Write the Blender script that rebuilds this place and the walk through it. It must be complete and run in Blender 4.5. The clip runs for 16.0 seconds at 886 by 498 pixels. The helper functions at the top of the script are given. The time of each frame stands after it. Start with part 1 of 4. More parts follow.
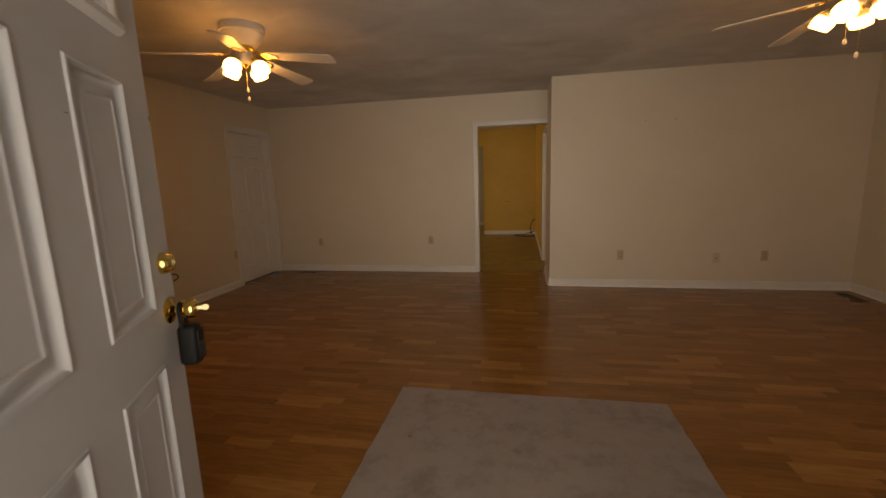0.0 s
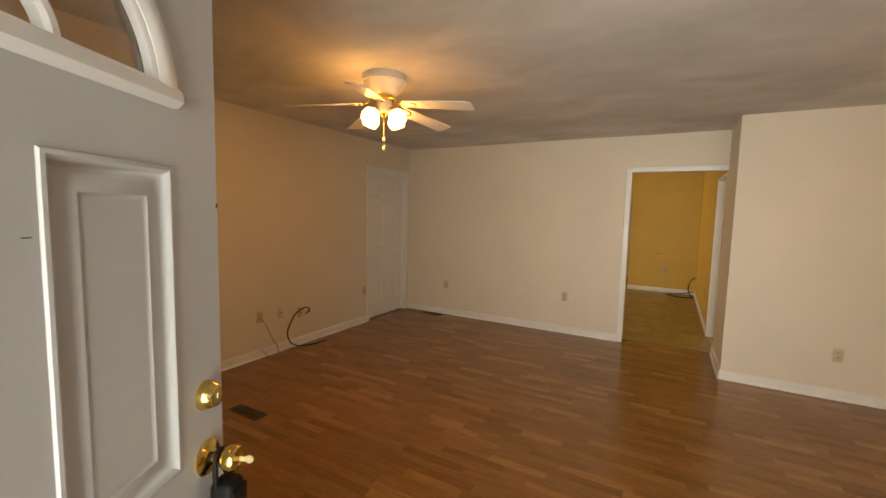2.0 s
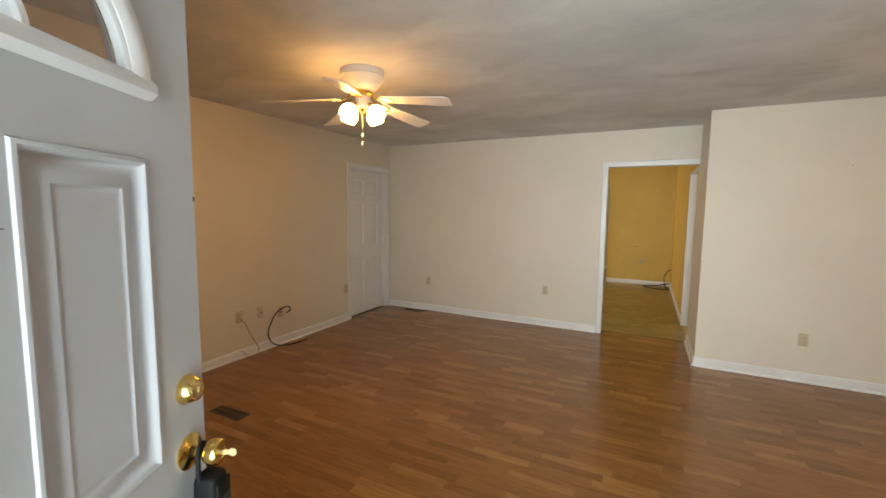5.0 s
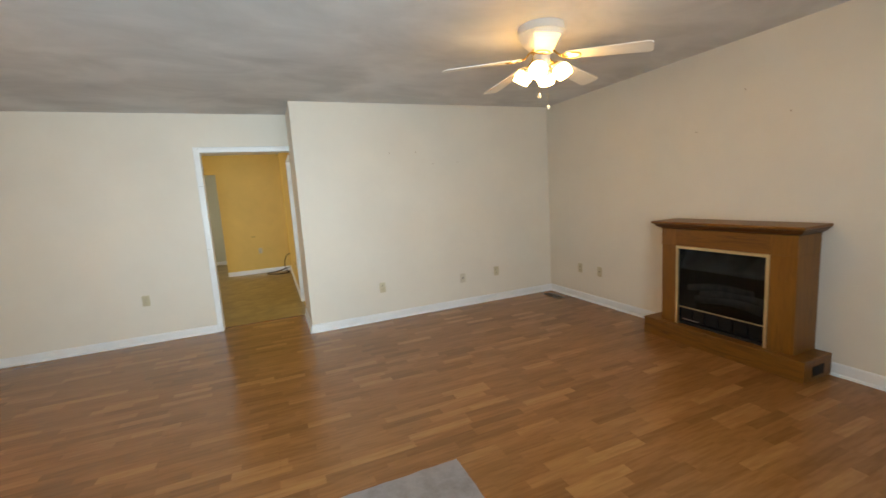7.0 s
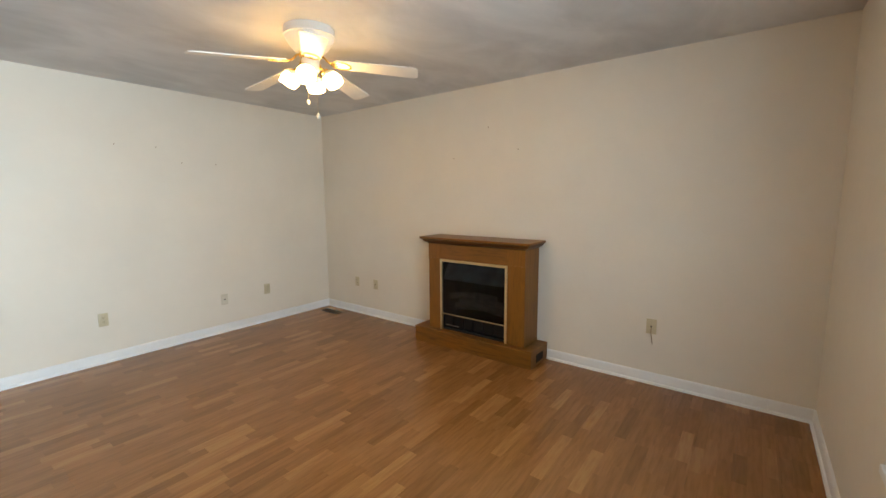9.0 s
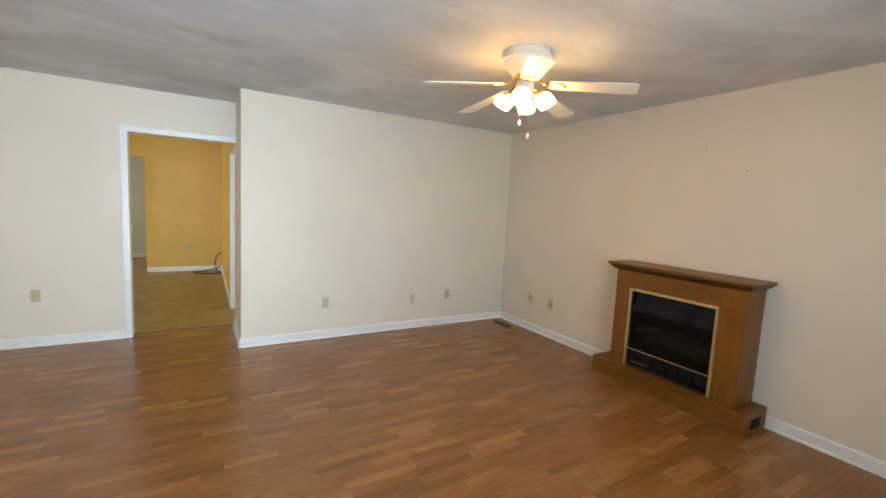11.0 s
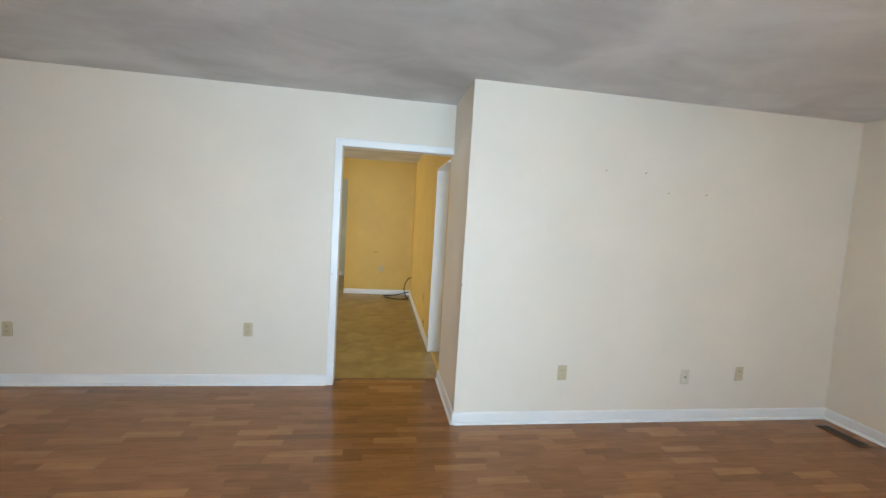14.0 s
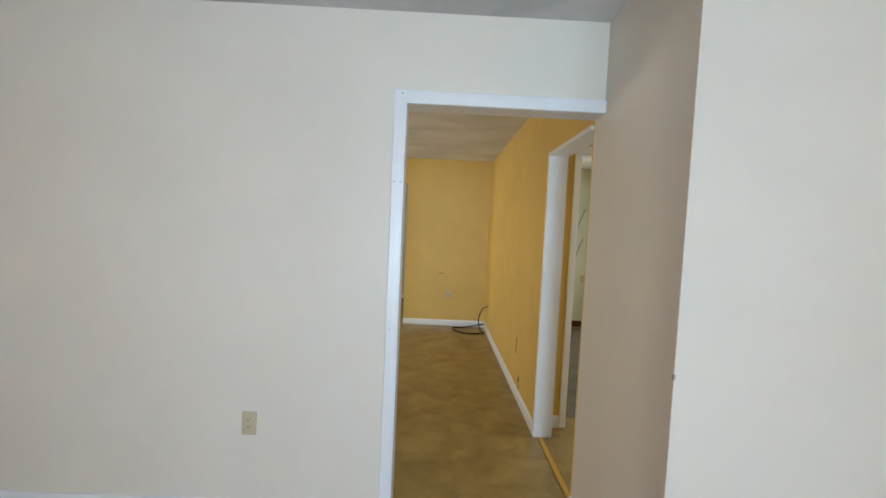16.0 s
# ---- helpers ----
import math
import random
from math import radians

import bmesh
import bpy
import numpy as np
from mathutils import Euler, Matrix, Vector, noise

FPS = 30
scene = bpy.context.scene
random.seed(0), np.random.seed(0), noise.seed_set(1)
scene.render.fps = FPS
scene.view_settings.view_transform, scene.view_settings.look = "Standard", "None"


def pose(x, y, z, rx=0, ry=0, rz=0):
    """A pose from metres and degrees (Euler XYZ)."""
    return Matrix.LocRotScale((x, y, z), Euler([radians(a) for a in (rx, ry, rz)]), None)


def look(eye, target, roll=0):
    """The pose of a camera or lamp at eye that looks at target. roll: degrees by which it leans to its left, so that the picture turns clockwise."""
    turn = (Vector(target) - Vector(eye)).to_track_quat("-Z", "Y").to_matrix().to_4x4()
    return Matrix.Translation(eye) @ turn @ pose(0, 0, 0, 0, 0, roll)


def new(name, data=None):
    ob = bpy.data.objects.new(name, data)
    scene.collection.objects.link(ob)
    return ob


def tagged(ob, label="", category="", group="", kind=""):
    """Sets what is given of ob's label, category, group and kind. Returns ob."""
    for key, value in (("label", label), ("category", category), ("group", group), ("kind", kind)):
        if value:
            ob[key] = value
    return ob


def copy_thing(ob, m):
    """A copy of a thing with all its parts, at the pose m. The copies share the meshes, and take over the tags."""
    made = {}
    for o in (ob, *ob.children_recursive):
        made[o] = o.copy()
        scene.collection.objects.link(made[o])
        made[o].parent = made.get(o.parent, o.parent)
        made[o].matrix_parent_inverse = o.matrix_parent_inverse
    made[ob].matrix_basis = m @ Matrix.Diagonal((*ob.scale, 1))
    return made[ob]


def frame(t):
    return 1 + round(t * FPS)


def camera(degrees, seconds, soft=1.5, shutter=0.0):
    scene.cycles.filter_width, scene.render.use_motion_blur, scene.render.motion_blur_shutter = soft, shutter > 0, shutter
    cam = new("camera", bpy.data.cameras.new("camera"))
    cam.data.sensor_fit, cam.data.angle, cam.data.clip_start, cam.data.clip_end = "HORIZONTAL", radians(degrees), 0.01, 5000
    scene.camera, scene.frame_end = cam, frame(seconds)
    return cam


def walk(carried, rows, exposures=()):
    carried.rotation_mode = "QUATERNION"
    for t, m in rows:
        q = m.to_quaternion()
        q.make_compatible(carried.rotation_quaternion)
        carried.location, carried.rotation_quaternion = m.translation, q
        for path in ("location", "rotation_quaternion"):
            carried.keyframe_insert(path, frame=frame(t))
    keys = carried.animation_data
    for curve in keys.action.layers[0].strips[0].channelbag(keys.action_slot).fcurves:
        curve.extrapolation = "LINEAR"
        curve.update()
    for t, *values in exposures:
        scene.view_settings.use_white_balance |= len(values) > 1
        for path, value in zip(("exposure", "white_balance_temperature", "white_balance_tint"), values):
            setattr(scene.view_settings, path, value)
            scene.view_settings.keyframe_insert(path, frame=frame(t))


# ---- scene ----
cam = camera(94.7, 16.0, shutter=0.18)
PATH = [
    (0, (0.359, 0.372, 1.316), (-0.015, 2.308, 0.985), -1.8),
    (0.5, (0.273, 0.714, 1.414), (-0.036, 2.667, 1.115), -0.4),
    (1, (0.203, 0.839, 1.502), (-0.27, 2.768, 1.26), 0.6),
    (1.5, (0.218, 0.862, 1.519), (-0.499, 2.718, 1.32), 1.1),
    (2, (0.207, 0.843, 1.509), (-0.76, 2.585, 1.329), 1.4),
    (2.5, (0.196, 0.834, 1.496), (-0.991, 2.434, 1.316), 1.8),
    (3, (0.165, 0.796, 1.503), (-1.168, 2.275, 1.31), 2.2),
    (3.2, (0.175, 0.779, 1.487), (-1.2, 2.219, 1.297), 2.1),
    (3.7, (0.18, 0.785, 1.488), (-1.26, 2.161, 1.303), 2.0),
    (4.5, (0.208, 0.815, 1.492), (-0.976, 2.416, 1.304), 1.0),
    (5.3, (0.242, 0.849, 1.495), (-0.442, 2.718, 1.297), -0.0),
    (5.5, (0.263, 0.864, 1.492), (-0.275, 2.779, 1.283), -0.8),
    (6, (0.284, 0.854, 1.493), (0.152, 2.836, 1.256), -2.2),
    (6.5, (0.325, 0.85, 1.397), (0.647, 2.81, 1.162), -3.3),
    (7, (0.418, 0.874, 1.414), (1.176, 2.705, 1.145), -3.7),
    (7.5, (0.545, 0.897, 1.394), (1.677, 2.524, 1.13), -3.7),
    (8, (0.621, 0.903, 1.408), (2.027, 2.3, 1.142), -2.9),
    (8.2, (0.607, 0.918, 1.418), (2.098, 2.223, 1.147), -2.5),
    (8.8, (0.575, 0.955, 1.43), (2.159, 2.149, 1.172), -0.6),
    (9.6, (0.49, 1.0, 1.442), (2.012, 2.276, 1.202), 1.6),
    (10.3, (0.424, 1.041, 1.449), (1.763, 2.509, 1.223), 2.7),
    (10.5, (0.427, 1.058, 1.443), (1.674, 2.607, 1.23), 2.8),
    (11, (0.408, 1.127, 1.459), (1.416, 2.841, 1.253), 2.9),
    (11.5, (0.425, 1.194, 1.453), (1.254, 3.002, 1.243), 2.8),
    (12, (0.424, 1.327, 1.439), (1.181, 3.166, 1.224), 2.9),
    (12.5, (0.388, 1.562, 1.461), (1.157, 3.395, 1.247), 3.2),
    (13, (0.359, 1.903, 1.434), (0.974, 3.799, 1.273), 3.2),
    (13.5, (0.267, 2.261, 1.495), (0.706, 4.206, 1.344), 3.4),
    (14, (0.124, 2.612, 1.487), (0.427, 4.582, 1.333), 3.5),
    (14.5, (0.09, 2.996, 1.482), (0.303, 4.98, 1.341), 3.2),
    (15, (0.031, 3.369, 1.456), (0.238, 5.353, 1.313), 3.2),
    (15.5, (-0.062, 3.758, 1.446), (0.104, 5.747, 1.315), 3.1),
    (16, (-0.055, 4.172, 1.456), (-0.023, 6.169, 1.350), 2.65),
]
EXPOSURES = [
    (0.0, -1.75, 14500, 30), (0.5, -1.35, 13500, 27), (1.0, -0.97, 12800, 23), (1.5, -0.67, 12400, 21), (2.5, -0.53, 11800, 20), (3.2, -0.47, 11800, 22),
    (5.3, -0.16, 7800, 10), (6.0, -0.12, 7300, 8), (6.5, -0.02, 7200, 7), (7.5, 0.12, 7300, 7), (8.2, 0.26, 6900, 6), (10.3, 0.24, 7000, 7), (12.5, 0.2, 6500, 6), (14.5, 0.3, 6300, 6), (15.5, 0.15, 6250, 6), (16.0, 0.1, 6250, 7),
]
walk(cam, [(t, look(eye, target, roll)) for t, eye, target, roll in PATH], EXPOSURES)

# ---------------------------------------------------------------- light
world = bpy.data.worlds.new("world")
scene.world = world
world.use_nodes = True
wn = world.node_tree.nodes
sky = wn.new("ShaderNodeTexSky")
sky.sky_type, sky.sun_disc = "NISHITA", False
sky.sun_elevation, sky.sun_rotation = radians(48), radians(20)
world.node_tree.links.new(sky.outputs[0], wn["Background"].inputs[0])
wn["Background"].inputs[1].default_value = 0.1

sun = new("sun", bpy.data.lights.new("sun", "SUN"))
sun.data.energy, sun.data.angle, sun.data.color = 2.5, radians(0.5), (1.0, 0.95, 0.88)
sun.matrix_world = look((0, 0, 20), (-3.4, -8.5, 10.4))


def area_light(name, x, y, z, w, h, target, power, color, spread=150):
    """Area lamp for light through an opening; all but the doorway are unseen additions."""
    data = bpy.data.lights.new(name, "AREA")
    data.shape, data.size, data.size_y = "RECTANGLE", w, h
    data.energy, data.color, data.spread = power, color, radians(spread)
    ob = new(name, data)
    ob.matrix_world = look((x, y, z), target)
    return ob


SKY_BLUE = (0.7, 0.85, 1.0)
# unseen front window, assumed to account for cool daylight on the right
area_light("assumed_window_light", 1.5, 0.5, 1.35, 1.2, 1.3, (2.7, 5, 1.3), 22, SKY_BLUE, 150)
area_light("doorway_skylight", 0.19, -0.2, 1.1, 1.0, 2.05, (-0.9, 5, 1.65), 84, (0.62, 0.82, 1.0), 116)
# fill lamps added to brighten the rooms beyond, in unseen openings
area_light("dining_fill_light", -3.1, 8.6, 1.4, 1.1, 1.1, (2, 8.6, 1.0), 31, (1.0, 0.95, 0.86))
# no window known here: far room, hall and storage lamps only lift dark rooms
area_light("far_room_fill_light", -3.1, 11.3, 1.4, 1.1, 1.1, (2, 11.3, 1.0), 16, (1.0, 1.0, 1.0))
area_light("hall_fill_light", 2.9, 6.68, 1.5, 0.55, 0.85, (0, 6.75, 1.0), 8, (1.0, 0.97, 0.9))
area_light("storage_fill_light", 2.9, 8.95, 1.55, 0.8, 1.0, (0, 8.95, 1.2), 22, (0.97, 1.0, 0.92))
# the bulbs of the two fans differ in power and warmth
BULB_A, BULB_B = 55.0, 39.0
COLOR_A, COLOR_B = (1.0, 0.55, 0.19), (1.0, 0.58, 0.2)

# ---------------------------------------------------------------- materials


def node_mat(name, rough=0.5, metal=0.0, spec=0.5):
    m = bpy.data.materials.new(name)
    m.use_nodes = True
    n, l = m.node_tree.nodes, m.node_tree.links
    b = n["Principled BSDF"]
    b.inputs["Roughness"].default_value = rough
    b.inputs["Metallic"].default_value = metal
    b.inputs["Specular IOR Level"].default_value = spec
    return m, n, l, b


def ramp(n, stops):
    r = n.new("ShaderNodeValToRGB")
    while len(r.color_ramp.elements) < len(stops):
        r.color_ramp.elements.new(0.5)
    for e, (p, c) in zip(r.color_ramp.elements, stops):
        e.position, e.color = p, (*c, 1)
    return r


def noise_tex(n, l, vector, scale, detail=4, rough=0.55):
    t = n.new("ShaderNodeTexNoise")
    t.inputs["Scale"].default_value, t.inputs["Detail"].default_value, t.inputs["Roughness"].default_value = scale, detail, rough
    l.new(vector, t.inputs["Vector"])
    return t


def scaled(n, l, vector, s):
    m = n.new("ShaderNodeMapping")
    m.inputs["Scale"].default_value = s
    l.new(vector, m.inputs["Vector"])
    return m.outputs[0]


def math_node(n, l, op, a, b=None):
    m = n.new("ShaderNodeMath")
    m.operation = op
    for i, v in enumerate((a, b)):
        if v is None:
            continue
        if isinstance(v, (int, float)):
            m.inputs[i].default_value = v
        else:
            l.new(v, m.inputs[i])
    return m.outputs[0]


def mix_color(n, l, fac, a, b, blend="MIX"):
    m = n.new("ShaderNodeMix")
    m.data_type, m.blend_type = "RGBA", blend
    for sock, v in ((m.inputs[0], fac), (m.inputs[6], a), (m.inputs[7], b)):
        if isinstance(v, (int, float)):
            sock.default_value = v
        elif isinstance(v, tuple):
            sock.default_value = (*v, 1)
        else:
            l.new(v, sock)
    return m.outputs[2]


def bump(n, l, b, height, strength, distance):
    k = n.new("ShaderNodeBump")
    k.inputs["Strength"].default_value, k.inputs["Distance"].default_value = strength, distance
    l.new(height, k.inputs["Height"])
    l.new(k.outputs[0], b.inputs["Normal"])


def place(n):
    return n.new("ShaderNodeNewGeometry").outputs["Position"]


def paint(name, color, rough=0.55, var=0.06, grain=140, bstr=0.12, stain=1.3, spec=0.4):
    """Rolled or brushed paint: slow tone drift, light scuffs, fine stipple."""
    m, n, l, b = node_mat(name, rough, 0, spec)
    p = place(n)
    slow = noise_tex(n, l, p, stain, 5, 0.6)
    dark = tuple(c * (1 - 2 * var) for c in color)
    r = ramp(n, [(0.3, dark), (0.62, color)])
    l.new(slow.outputs[0], r.inputs[0])
    fine = noise_tex(n, l, p, 18, 3)
    c = mix_color(n, l, math_node(n, l, "MULTIPLY", fine.outputs[0], 0.18), r.outputs[0], tuple(x * 0.86 for x in color))
    l.new(c, b.inputs["Base Color"])
    bump(n, l, b, noise_tex(n, l, p, grain, 3).outputs[0], bstr, 0.002)
    rr = n.new("ShaderNodeMapRange")
    rr.inputs[3].default_value, rr.inputs[4].default_value = rough - 0.08, rough + 0.1
    l.new(fine.outputs[0], rr.inputs[0])
    l.new(rr.outputs[0], b.inputs["Roughness"])
    return m


def plain(name, color, rough=0.5, metal=0.0, grain=60, var=0.12, bstr=0.05, spec=0.5):
    m, n, l, b = node_mat(name, rough, metal, spec)
    t = noise_tex(n, l, place(n), grain, 4)
    r = ramp(n, [(0.3, tuple(c * (1 - var) for c in color)), (0.7, color)])
    l.new(t.outputs[0], r.inputs[0])
    l.new(r.outputs[0], b.inputs["Base Color"])
    bump(n, l, b, t.outputs[0], bstr, 0.001)
    return m


def laminate():
    """Three-strip laminate: strips 64 mm wide and of uneven length, each with its own tone and grain along x."""
    m, n, l, b = node_mat("laminate", 0.3, 0, 0.5)
    p = place(n)
    sep = n.new("ShaderNodeSeparateXYZ")
    l.new(p, sep.inputs[0])
    row = math_node(n, l, "FLOOR", math_node(n, l, "DIVIDE", sep.outputs[1], 0.064))
    w1 = n.new("ShaderNodeTexWhiteNoise")
    w1.noise_dimensions = "1D"
    l.new(row, w1.inputs["W"])
    w0 = n.new("ShaderNodeTexWhiteNoise")
    w0.noise_dimensions = "1D"
    l.new(math_node(n, l, "ADD", row, 31.7), w0.inputs["W"])
    length = math_node(n, l, "ADD", math_node(n, l, "MULTIPLY", w0.outputs[0], 0.2), 0.25)
    along = math_node(n, l, "ADD", math_node(n, l, "DIVIDE", sep.outputs[0], length), math_node(n, l, "MULTIPLY", w1.outputs[0], 7.0))
    col = math_node(n, l, "FLOOR", along)
    comb = n.new("ShaderNodeCombineXYZ")
    l.new(row, comb.inputs[0])
    l.new(col, comb.inputs[1])
    w2 = n.new("ShaderNodeTexWhiteNoise")
    w2.noise_dimensions = "2D"
    l.new(comb.outputs[0], w2.inputs["Vector"])
    tone = ramp(n, [(0.0, (0.23, 0.098, 0.028)), (0.16, (0.275, 0.121, 0.036)), (0.8, (0.312, 0.141, 0.043)), (1.0, (0.395, 0.19, 0.062))])
    l.new(w2.outputs[0], tone.inputs[0])
    shift = n.new("ShaderNodeVectorMath")
    shift.operation = "MULTIPLY_ADD"
    l.new(w2.outputs[1], shift.inputs[0])
    shift.inputs[1].default_value = (5, 5, 5)
    l.new(p, shift.inputs[2])
    grain = noise_tex(n, l, scaled(n, l, shift.outputs[0], (3.5, 30, 1)), 1.6, 5, 0.55)
    g = ramp(n, [(0.34, (0.74, 0.67, 0.6)), (0.6, (1, 1, 1))])
    l.new(grain.outputs[0], g.inputs[0])
    c = mix_color(n, l, 0.75, tone.outputs[0], g.outputs[0], "MULTIPLY")
    l.new(c, b.inputs["Base Color"])
    dust = noise_tex(n, l, p, 3.5, 5)
    rr = n.new("ShaderNodeMapRange")
    rr.inputs[3].default_value, rr.inputs[4].default_value = 0.17, 0.3
    l.new(dust.outputs[0], rr.inputs[0])
    l.new(rr.outputs[0], b.inputs["Roughness"])
    bump(n, l, b, grain.outputs[0], 0.05, 0.001)
    return m


def ceiling_texture(name, color):
    """Troweled skim coat: long brushed swirls with stipple, their patchy shading put into the colour."""
    m, n, l, b = node_mat(name, 0.75, 0, 0.3)
    p = place(n)
    big = noise_tex(n, l, scaled(n, l, p, (1, 1.5, 1)), 1.5, 5, 0.55)
    big.inputs["Distortion"].default_value = 0.45
    r = ramp(n, [(0.33, tuple(c * 0.77 for c in color)), (0.63, color)])
    l.new(big.outputs[0], r.inputs[0])
    l.new(r.outputs[0], b.inputs["Base Color"])
    mid = noise_tex(n, l, scaled(n, l, p, (1, 1.8, 1)), 16, 6, 0.7)
    h = math_node(n, l, "ADD", math_node(n, l, "MULTIPLY", big.outputs[0], 0.8), math_node(n, l, "MULTIPLY", mid.outputs[0], 0.8))
    bump(n, l, b, h, 0.16, 0.012)
    return m


def wood(name, light, dark, scale=(1.3, 15, 15), rough=0.38):
    """Stained oak with the grain along the object's first axis."""
    m, n, l, b = node_mat(name, rough, 0, 0.45)
    tc = n.new("ShaderNodeTexCoord").outputs["Object"]
    g = noise_tex(n, l, scaled(n, l, tc, scale), 2.2, 7, 0.65)
    g.inputs["Distortion"].default_value = 1.3
    r = ramp(n, [(0.28, dark), (0.5, light), (0.75, tuple(c * 1.14 for c in light))])
    l.new(g.outputs[0], r.inputs[0])
    pores = noise_tex(n, l, scaled(n, l, tc, tuple(4 * s for s in scale)), 2, 3)
    c = mix_color(n, l, math_node(n, l, "MULTIPLY", pores.outputs[0], 0.35), r.outputs[0], dark)
    l.new(c, b.inputs["Base Color"])
    bump(n, l, b, g.outputs[0], 0.08, 0.001)
    return m


def vinyl(name, light, dark):
    """Worn sheet flooring, mottled in soft stone-like patches."""
    m, n, l, b = node_mat(name, 0.35, 0, 0.5)
    p = place(n)
    t = noise_tex(n, l, scaled(n, l, p, (1, 1.1, 1)), 4.2, 6, 0.6)
    t.inputs["Distortion"].default_value = 0.5
    r = ramp(n, [(0.32, dark), (0.5, tuple((a + c) / 2 for a, c in zip(light, dark))), (0.68, light)])
    l.new(t.outputs[0], r.inputs[0])
    dirt = noise_tex(n, l, p, 38, 4)
    c = mix_color(n, l, math_node(n, l, "MULTIPLY", dirt.outputs[0], 0.3), r.outputs[0], tuple(x * 0.6 for x in dark))
    l.new(c, b.inputs["Base Color"])
    bump(n, l, b, t.outputs[0], 0.08, 0.002)
    return m


def carpet(name, color):
    """Short worn pile with trodden patches and a few spots."""
    m, n, l, b = node_mat(name, 0.95, 0, 0.1)
    p = place(n)
    soil = noise_tex(n, l, p, 4.5, 6, 0.7)
    r = ramp(n, [(0.34, tuple(c * 0.62 for c in color)), (0.5, tuple(c * 0.9 for c in color)), (0.7, color)])
    l.new(soil.outputs[0], r.inputs[0])
    pile = noise_tex(n, l, p, 260, 3, 0.7)
    c = mix_color(n, l, math_node(n, l, "MULTIPLY", pile.outputs[0], 0.5), r.outputs[0], tuple(c * 0.6 for c in color))
    spots = noise_tex(n, l, p, 11, 2, 0.4)
    s = ramp(n, [(0.74, (0, 0, 0)), (0.79, (1, 1, 1))])
    l.new(spots.outputs[0], s.inputs[0])
    c = mix_color(n, l, s.outputs[0], c, tuple(c * 0.3 for c in color))
    l.new(c, b.inputs["Base Color"])
    bump(n, l, b, pile.outputs[0], 0.7, 0.006)
    return m


def glass(name, rough=0.0, tint=(1, 1, 1), ior=1.45):
    m, n, l, b = node_mat(name, rough)
    b.inputs["Transmission Weight"].default_value = 1
    b.inputs["IOR"].default_value = ior
    b.inputs["Base Color"].default_value = (*tint, 1)
    return m


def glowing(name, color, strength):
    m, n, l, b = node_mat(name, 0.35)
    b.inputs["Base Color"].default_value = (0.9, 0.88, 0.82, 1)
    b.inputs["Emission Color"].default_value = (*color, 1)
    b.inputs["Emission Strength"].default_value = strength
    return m


